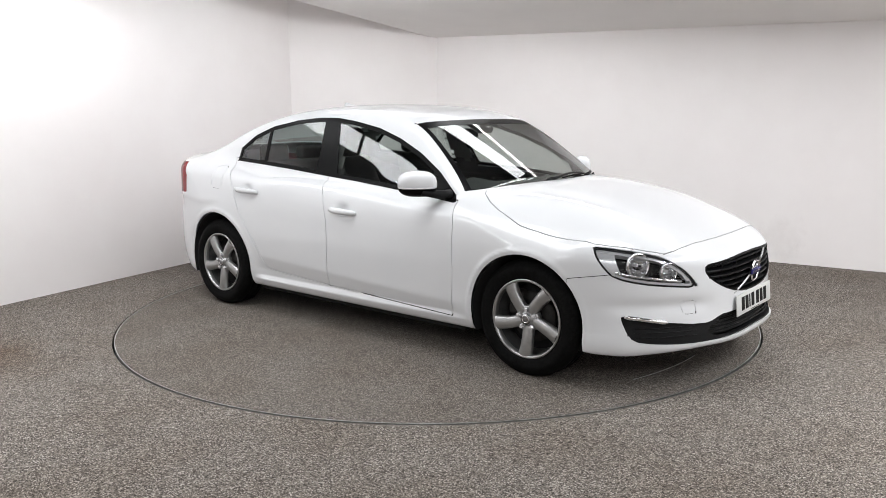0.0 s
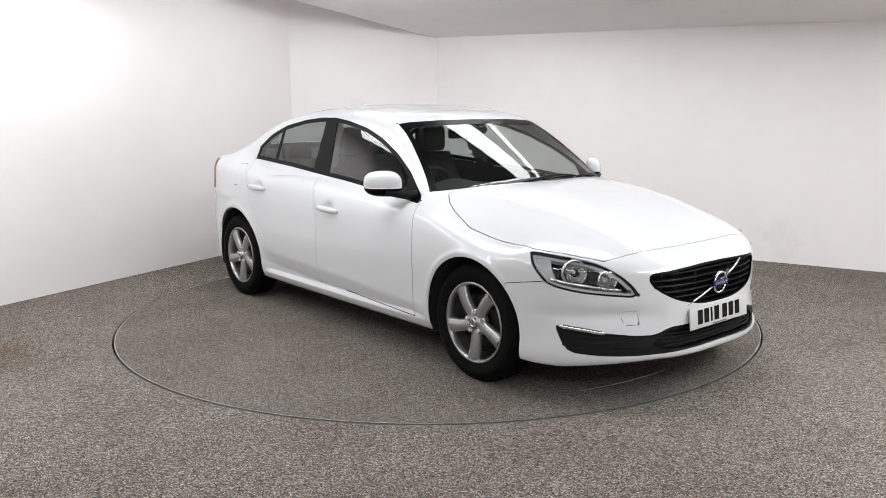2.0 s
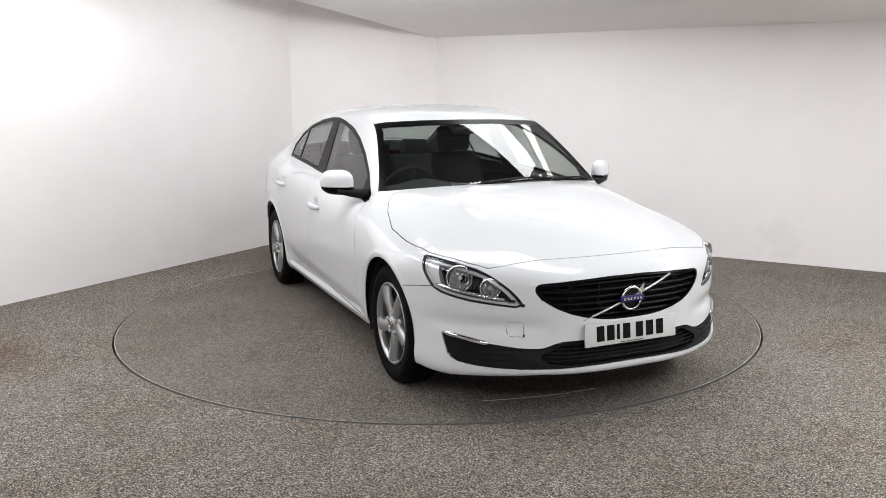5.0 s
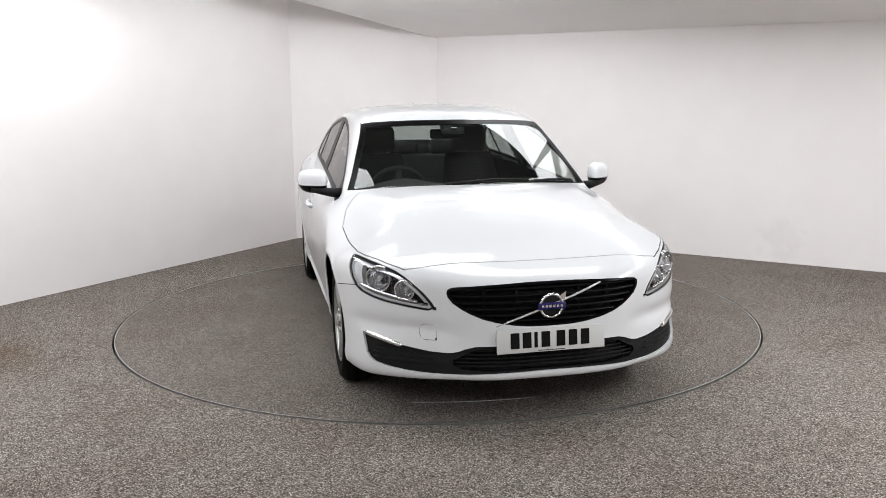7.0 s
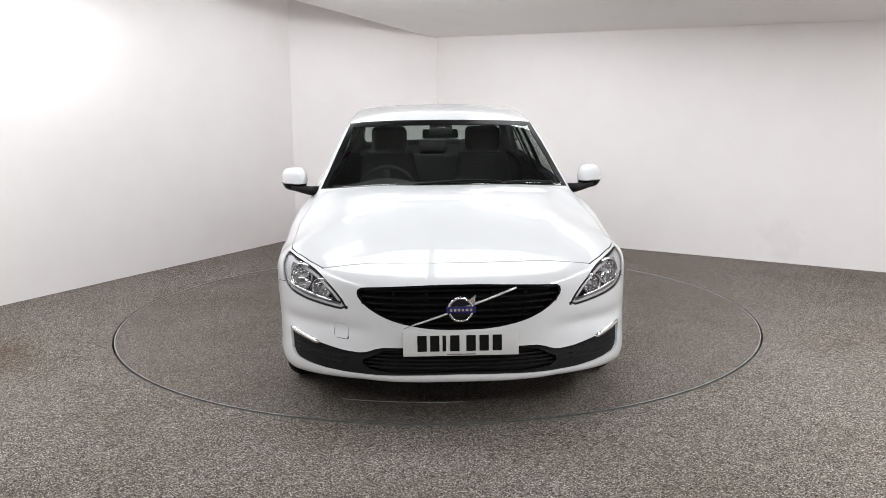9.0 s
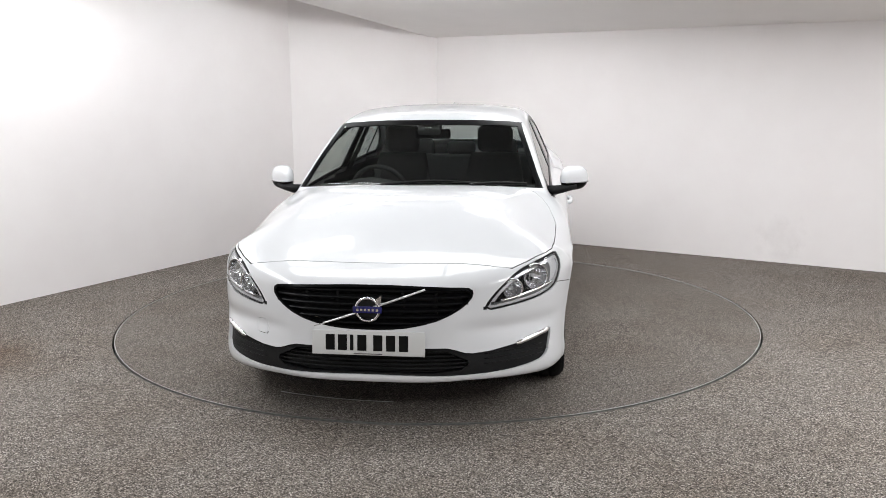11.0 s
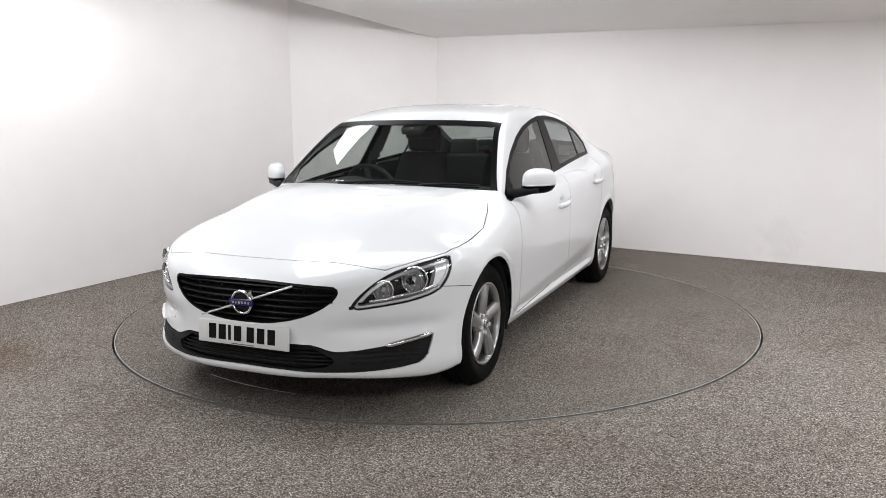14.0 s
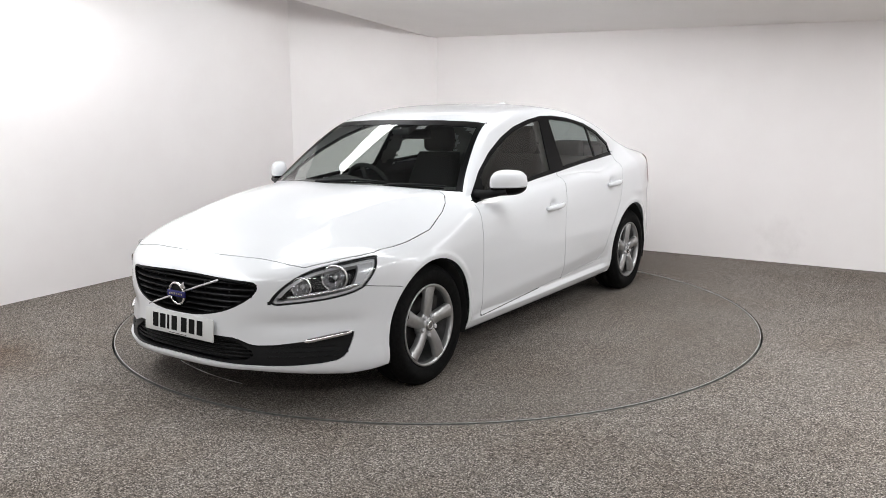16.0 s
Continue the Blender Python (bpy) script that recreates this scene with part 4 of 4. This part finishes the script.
def build_seat(car, x, y, w=0.50):
    seat = new("front_seat")
    seat.parent = car
    tagged(seat, "charcoal cloth car seat")
    seat.matrix_basis = pose(x, y, 0)
    bm = bmesh.new()
    add_box(bm, (0.12, 0, 0.50), (0.50, w, 0.16), bevel=0.05, segs=3)
    part("seat_cushion", bm, M_CLOTH, seat)
    bm = bmesh.new()
    t = Matrix.Rotation(radians(-20), 3, "Y")
    rows = []
    for i in range(9):
        s = i / 8
        half = (w / 2) * (0.98 - 0.25 * s ** 2.5)
        ring = []
        for k in range(16):
            a = 2 * math.pi * k / 16
            c, q = math.cos(a), math.sin(a)
            ring.append(bm.verts.new((-0.17 - 0.23 * s + 0.055 * math.copysign(abs(q) ** 0.6, q), half * math.copysign(abs(c) ** 0.5, c), 0.52 + 0.60 * s)))
        rows.append(ring)
    for p, q in zip(rows, rows[1:]):
        for k in range(16):
            bm.faces.new((p[k], p[(k + 1) % 16], q[(k + 1) % 16], q[k]))
    bm.faces.new(rows[-1])
    bmesh.ops.recalc_face_normals(bm, faces=bm.faces)
    part("seat_back", bm, M_CLOTH, seat)
    bm = bmesh.new()
    add_box(bm, (-0.40, 0, 1.225), (0.10, 0.27, 0.20), bevel=0.045, segs=4)
    part("headrest", bm, M_CLOTH, seat)
    return seat


def build_interior(car):
    def cabin(P):
        b = body(P)
        return smax(smax(b + 0.045, P[..., 0] - 1.02, 0.03), -1.72 - P[..., 0], 0.03)
    P, Q = net(cabin, (-1.8, -0.015, 0.18), (1.1, 0.96, 1.5), 0.03)
    P = project(P, cabin)
    P[np.abs(P[:, 1]) < 0.008, 1] = 0
    win = side_view(WINDOW, 0.35, 0.86)
    panes = lambda X: np.minimum.reduce([np.maximum(win(X) - 0.0, np.maximum(line_side(*B_FRONT)(X), -line_side(*SAIL)(X))), np.maximum(win(X), -line_side(*B_REAR)(X))])
    s = Skin(P, Q)
    C = s.centres()
    ws, bk = ws_field(0.01)(C), top_view(REAR_GLASS, 1.0)(C)
    pn = panes(C)
    tub = {"headliner": [], "door_lining": []}
    for f, c, a, b, d in zip(Q.tolist(), C, ws, bk, pn):
        if a < 0 or b < 0 or d < -0.004:
            continue
        if abs(c[0]) > 0.9 and c[2] < 0.75 and abs(c[1]) > 0.5:
            continue
        tub["headliner" if c[2] > 1.06 else "door_lining"].append(f)
    for nm, fs in tub.items():
        V, F = [], []
        for sign in (1, -1):
            k = len(V)
            V += [(p[0], p[1] * sign, p[2]) for p in P]
            F += [tuple(k + i for i in (f if sign < 0 else f[::-1])) for f in fs]
        used = sorted({i for f in F for i in f})
        at = {i: j for j, i in enumerate(used)}
        mesh_object(nm, [V[i] for i in used], [tuple(at[i] for i in f) for f in F], M_HEADLINER if nm == "headliner" else M_DASH, car, smooth=True,
                    label="pale grey headliner and pillars" if nm == "headliner" else "dark grey cabin lining")
    # dashboard
    bm = bmesh.new()
    rows = []
    for i in range(17):
        y = -0.70 + 1.40 * i / 16
        hood = 0.045 * math.exp(-((y + 0.36) / 0.17) ** 2)
        back = 0.98 - 0.36 * y * y
        rows.append([bm.verts.new((x, y, z)) for x, z in ((back, 0.945), (0.80, 0.965), (0.62, 0.975 + hood), (0.54, 0.955 + hood * 0.8), (0.50, 0.88), (0.55, 0.70), (0.62, 0.55))])
    for p, q in zip(rows, rows[1:]):
        for k in range(6):
            bm.faces.new((p[k], q[k], q[k + 1], p[k + 1]))
    bmesh.ops.recalc_face_normals(bm, faces=bm.faces)
    part("dashboard", bm, M_DASH, car, "dark grey dashboard")
    # steering wheel on the right-hand side
    m = Matrix.Translation((0.36, -0.36, 0.905)) @ Matrix.Rotation(radians(-66), 4, "Y")
    bm = bmesh.new()
    lathe(bm, [(0.185 + 0.016 * math.cos(t), 0.016 * math.sin(t)) for t in [2 * math.pi * k / 10 for k in range(10)]], m, n=40, close=True)
    wheel = part("steering_wheel", bm, M_CLOTH, car, "black steering wheel")
    bm = bmesh.new()
    add_box(bm, (0, 0, -0.01), (0.13, 0.16, 0.04), bevel=0.015)
    add_box(bm, (0, 0, -0.01), (0.04, 0.34, 0.02), bevel=0.006)
    add_box(bm, (0.09, 0, -0.01), (0.17, 0.04, 0.02), bevel=0.006)
    bmesh.ops.transform(bm, matrix=m, verts=bm.verts)
    part("wheel_hub", bm, M_DASH, wheel)
    for y in (-0.36, 0.36):
        build_seat(car, -0.10, y)
    # rear bench with three headrests
    bm = bmesh.new()
    add_box(bm, (-0.92, 0, 0.52), (0.50, 1.24, 0.18), bevel=0.05)
    bench = part("rear_bench", bm, M_CLOTH, car, "charcoal cloth rear bench")
    bm = bmesh.new()
    add_box(bm, (-1.22, 0, 0.82), (0.14, 1.24, 0.52), turn=Matrix.Rotation(radians(-22), 3, "Y"), bevel=0.05)
    part("bench_back", bm, M_CLOTH, bench)
    for y in (-0.36, 0.0, 0.36):
        bm = bmesh.new()
        add_box(bm, (-1.34, y, 1.12), (0.09, 0.25, 0.15 if y else 0.11), bevel=0.035, segs=3)
        part("headrest", bm, M_CLOTH, bench)
    bm = bmesh.new()
    add_box(bm, (-1.52, 0, 1.03), (0.36, 1.2, 0.03), bevel=0.01)
    part("parcel_shelf", bm, M_DASH, bench)
    # mirror and sensor box at the top of the windscreen
    bm = bmesh.new()
    add_box(bm, (0.415, 0, 1.335), (0.14, 0.15, 0.05), turn=Matrix.Rotation(radians(28), 3, "Y"), bevel=0.015)
    box = part("sensor_box", bm, M_DASH, car, "black sensor box behind the windscreen")
    bm = bmesh.new()
    add_box(bm, (0.30, 0, 1.285), (0.035, 0.24, 0.065), bevel=0.014)
    part("inside_mirror", bm, M_PLASTIC, box)
    bm = bmesh.new()
    add_box(bm, (0.487, 0.0, 1.326), (0.010, 0.045, 0.016), turn=Matrix.Rotation(radians(28), 3, "Y"), bevel=0.003)
    part("camera_window", bm, M_CHROME, box)


def build_wipers(car):
    for base, tip, nm in (((1.075, 0.34), (0.905, 0.655), 1), ((1.105, -0.18), (1.015, 0.33), 2)):
        bm = bmesh.new()
        pts = []
        for i in range(9):
            s = i / 8
            x, y = base[0] + (tip[0] - base[0]) * s, base[1] + (tip[1] - base[1]) * s
            x = min(x, 1.10 - 0.42 * y * y)
            pts.append((x, y, roof_z(x, y) + 0.004 + 0.012 * math.sin(math.pi * s)))
        tube(bm, pts, [0.011, 0.010, 0.009, 0.008, 0.007, 0.006, 0.006, 0.005, 0.005], n=8)
        arm = part("wiper_arm", bm, M_PLASTIC, car, "black wiper arm")
        bm = bmesh.new()
        tube(bm, [(p[0] + 0.022, p[1], roof_z(p[0] + 0.022, p[1]) + 0.008) for p in pts[2:]], 0.005, n=6)
        part("wiper_blade", bm, M_RUBBER, arm)
        bm = bmesh.new()
        lathe(bm, [(0.018, -0.02), (0.018, 0.002), (0.012, 0.006), (0.0, 0.007)], Matrix.Translation(pts[0]), n=16)
        part("wiper_pivot", bm, M_PLASTIC, arm)


def build_fin(car):
    bm = bmesh.new()
    rows = []
    for i in range(10):
        s = i / 9
        x = -0.76 - 0.16 * s
        h = 0.064 * (s ** 0.8) * (1 - max(0, (s - 0.82) / 0.18) ** 2 * 0.75)
        w = 0.030 * math.sin(math.pi * min(1, 0.12 + s * 0.86)) ** 0.6
        z0 = roof_z(x, 0.0) - 0.004
        rows.append([bm.verts.new((x, w * c, z0 + (h + 0.006) * q)) for c, q in ((-1, 0), (-0.7, 0.4), (-0.35, 0.8), (0, 1), (0.35, 0.8), (0.7, 0.4), (1, 0))])
    for p, q in zip(rows, rows[1:]):
        for k in range(6):
            bm.faces.new((p[k], p[k + 1], q[k + 1], q[k]))
    bm.faces.new(rows[0][::-1])
    bm.faces.new(rows[-1])
    bmesh.ops.recalc_face_normals(bm, faces=bm.faces)
    part("roof_aerial", bm, M_PAINT, car, "white shark-fin roof aerial")


def build_fog_strip(car, side):
    bm = bmesh.new()
    pts = []
    for i in range(11):
        s = i / 10
        y = 0.804 - s * (0.804 - 0.655)
        z = 0.406 - 0.034 * s
        pts.append((nose_x(y, z) + 0.002, side * y, z))
    tube(bm, pts, [0.007] + [0.0125] * 9 + [0.007], n=10)
    part("fog_strip", bm, M_CHROME, car, "bright daytime running light strip")


def build_car():
    car = tagged(new("car"), "clean white four-door saloon car parked on the turntable", "car")
    L = make_skin()
    R = L.copy()
    R.panel(lambda P: np.where(P[:, 1] > 0.5, (((P[:, 0] + 1.362) / 0.82) ** 4 + (P[:, 2] - 0.967) ** 4) ** 0.25 - 0.080, 0.5), "fuel_flap", 0.0015, ["shell"])
    R.panel(lambda P: np.where(P[:, 0] > 1.9, ((P[:, 1] - 0.545) ** 4 + (P[:, 2] - 0.442) ** 4) ** 0.25 - 0.034, 0.5), "tow_cover", 0.0013, ["bumper"])
    with_normals(L)
    with_normals(R)
    pair = lambda *names: [(L, names, 1), (R, names, -1)]
    emit("body_shell", pair("shell"), M_PAINT, car)
    # black strip added behind the panel gaps, standing in for the shade inside them
    emit("shut_line_backing", pair("gap"), M_UNDER, car, flange=0, shift=0.007, label="dark strip set behind the shut lines to stand for their shade")
    emit("underbody", pair("underbody"), M_UNDER, car, flange=0)
    emit("bonnet", pair("hood"), M_PAINT, car, label="white bonnet")
    emit("front_bumper", pair("bumper"), M_PAINT, car, flange=0.02, label="white front bumper")
    lower = emit("lower_intake", pair("intake"), M_PLASTIC, car, flange=0.03, shift=0.012, label="black plastic lower air intake")
    emit("intake_back", pair("mesh_void"), M_UNDER, lower, flange=0, shift=0.06)
    for z in (0.292, 0.309, 0.326, 0.343, 0.360):
        bm = bmesh.new()
        w = span(MESH_OPENING, z)
        tube(bm, [(nose_x(abs(y), z) - 0.028, y, z) for y in [-w + 2 * w * i / 12 for i in range(13)]], 0.0045, n=6)
        part("intake_bar", bm, M_PLASTIC, lower)
    for side in (1, -1):
        for z in (0.300, 0.322, 0.344):
            bm = bmesh.new()
            tube(bm, [(nose_x(y, z) - 0.012, side * y, z) for y in [0.515 + 0.026 * i for i in range(11)]], [0.0015] + [0.003] * 9 + [0.0015], n=6)
            part("pocket_rib", bm, M_PLASTIC, lower)
    emit("windscreen", pair("screen"), M_GLASS, car, flange=0, label="clear windscreen")
    emit("windscreen_border", pair("screen_border"), M_BLACK, car, flange=0.006, label="black windscreen border")
    emit("rear_window", pair("back_glass"), M_GLASS_REAR, car, flange=0, label="tinted rear window")
    for s, sign in ((L, 1), (R, -1)):
        emit("front_wing", [(s, ("fender",), sign)], M_PAINT, car, label="white front wing")
        for nm in ("front_door", "rear_door"):
            emit(nm, [(s, (nm,), sign)], M_PAINT, car, label="white car door")
        emit("side_sill", [(s, ("sill",), sign)], M_PAINT, car, label="white side sill")
        trim = emit("window_frame", [(s, ("window_trim",), sign)], M_BLACK, car, flange=0.006, label="black window frame")
        for nm, mt in (("front_glass", M_GLASS), ("rear_glass", M_GLASS_REAR), ("quarter_glass", M_GLASS_REAR)):
            emit(nm, [(s, (nm,), sign)], mt, trim, flange=0, shift=0.003, label="tinted side window")
        emit("tail_lamp", [(s, ("tail_lamp",), sign)], M_RED, car, label="red tail lamp")
        lens = emit("headlight", [(s, ("headlight", "headlight_edge", "headlight_chrome", "headlight_side"), sign)], M_LENS, car, flange=0, label="clear headlight with bright reflectors")
        build_headlight_inside(lens, s, sign)
        if sign < 0:
            emit("tow_cover", [(s, ("tow_cover",), sign)], M_PAINT, car, label="rounded square white towing-eye cover")
            emit("fuel_flap", [(s, ("fuel_flap",), sign)], M_PAINT, car, label="rounded white fuel flap")
        for (hx, hz), nm in zip(HANDLES, ("front_door_handle", "rear_door_handle")):
            build_handle(car, hx, hz, sign, nm)
        build_mirror(car, sign)
        build_fog_strip(car, sign)
        for a in (ARCH_F, ARCH_R):
            build_arch_liner(car, a, sign)
        build_wheel("front_wheel", car, 1.388, 0.322, sign, -87 if sign < 0 else 90, 0.14)
        build_wheel("rear_wheel", car, -1.388, 0.322, sign, -87 if sign < 0 else 90, 0.13)
    # low black slabs, unseen; added to deepen the shade under the car
    bm = bmesh.new()
    add_box(bm, (0.0, 0, 0.178), (3.7, 1.16, 0.05), bevel=0.012)
    add_box(bm, (-0.05, 0, 0.178), (1.9, 1.56, 0.05), bevel=0.012)
    part("undertray", bm, M_UNDER, car, "black undertray, added to darken the floor beneath the car")
    build_grille(car, L)
    build_plate(car)
    build_interior(car)
    build_wipers(car)
    build_fin(car)
    return car


def build_lights():
    glow = {}
    for x, y, z, w, l, a, tilt, strength in LAMPS:
        if strength not in glow:
            glow[strength] = mat("light_diffuser", (0.9, 0.9, 0.9), 0.6, emit=(0.965, 0.985, 1.0), strength=strength)
        lamp = tagged(new("unseen_light_panel"), "long white light panel out of view, switched on; many added to brighten the room", "ceiling light", group="ceiling light panels")
        lamp.matrix_basis = pose(x, y, z, 0, 0, a) @ pose(0, 0, 0, 0, tilt, 0)
        vs = [(-w / 2, -l / 2, 0), (-w / 2, l / 2, 0), (w / 2, l / 2, 0), (w / 2, -l / 2, 0)]
        mesh_object("diffuser", vs, [(0, 1, 2, 3)], glow[strength], lamp, label="glowing white diffuser")
        bm = bmesh.new()
        for sx, sy, cx, cy in ((w + 0.03, 0.015, 0, l / 2 + 0.0075), (w + 0.03, 0.015, 0, -l / 2 - 0.0075), (0.015, l, w / 2 + 0.0075, 0), (0.015, l, -w / 2 - 0.0075, 0)):
            add_box(bm, (cx, cy, 0.012), (sx, sy, 0.03))
        part("frame", bm, M_HOUSING, lamp, "dark metal frame", smooth=False)
        bm = bmesh.new()
        add_box(bm, (0, 0, 0.035), (w + 0.03, l + 0.03, 0.012))
        part("housing", bm, M_HOUSING, lamp, "dark metal housing", smooth=False)
        for end in (-0.4, 0.4):
            foot = lamp.matrix_basis @ Vector((0, end * l, 0.035))
            bm = bmesh.new()
            tube(bm, [foot, (foot.x, foot.y, CEILING_HIGH + 0.02)], 0.006, n=6)
            bmesh.ops.transform(bm, matrix=lamp.matrix_basis.inverted(), verts=bm.verts)
            part("hanger", bm, M_HOUSING, lamp)


def run(a, b, count, width, z, tilt, strength, gap=0.05):
    """Light panels end to end from a to b, leaning so that they also wash the wall to the left of the way."""
    a, b = Vector(a), Vector(b)
    d = b - a
    step = d.length / count
    turn = math.degrees(math.atan2(d.y, d.x)) - 90
    return [(*(a + d * ((i + 0.5) / count)), z, width, step - gap, turn, tilt, strength) for i in range(count)]


# ring of broad panels under the raised ceiling, first five runs set by reflections
LAMPS = (run((0.40, 0.64), (1.35, 0.27), 1, 0.45, 2.42, 8, 8.0, 0.03) + run((1.38, 0.24), (2.25, -0.30), 1, 0.42, 2.40, 8, 8.0, 0.03) + run((2.25, -0.50), (3.10, -1.23), 1, 0.45, 2.42, 10, 8.0, 0.03)
         + run((-1.45, 0.65), (-0.45, 0.92), 1, 0.36, 2.43, 14, 8.0, 0.03) + run((-2.50, -1.30), (-2.70, 0.70), 2, 0.42, 2.45, 0, 8.5, 0.03)
         # unseen side and back runs, added to brighten floor, walls and car
         + run((-2.30, -4.20), (-2.50, -1.30), 3, 0.60, 2.50, 6, 10.5) + run((3.20, -1.60), (3.05, -4.60), 3, 0.60, 2.50, 10, 24.0) + run((2.60, -6.00), (-2.20, -6.00), 3, 0.60, 2.55, 0, 13.0)
         # pair added over the bonnet and roof; the short panel follows a reflection
         + run((-1.60, -1.35), (1.60, -1.35), 2, 0.60, 2.58, 0, 6.5) + run((-1.55, -0.72), (-0.75, -0.72), 1, 0.40, 2.58, 0, 8.0)
         # narrow unseen wall washers behind the ring, added to brighten the walls
         + run((-1.00, 1.02), (0.30, 1.08), 1, 0.16, 2.46, 86, 54.0) + run((-2.25, 0.20), (-1.80, 1.05), 1, 0.16, 2.46, 66, 14.0) + run((0.57, 1.08), (2.07, 0.03), 1, 0.16, 2.44, 86, 29.0))

build_room()
turntable = build_turntable()
build_lights()
car = build_car()

# the car stands on the turntable, a little off its axis
OFFSET = (-0.0364, 0.0258)
TURN_0, TURN_RATE = -40.34, -5.2890


def motions():
    rows_table, rows_car = [], []
    for i in range(33):
        t = 0.5 * i
        a = TURN_0 + TURN_RATE * t
        c, s = math.cos(radians(a)), math.sin(radians(a))
        rows_table.append((t, pose(*TABLE_AT, 0, 0, 0, a)))
        rows_car.append((t, pose(c * OFFSET[0] - s * OFFSET[1], s * OFFSET[0] + c * OFFSET[1], 0.0, 0, 0, a)))
    walk(turntable, rows_table)
    walk(car, rows_car)


motions()
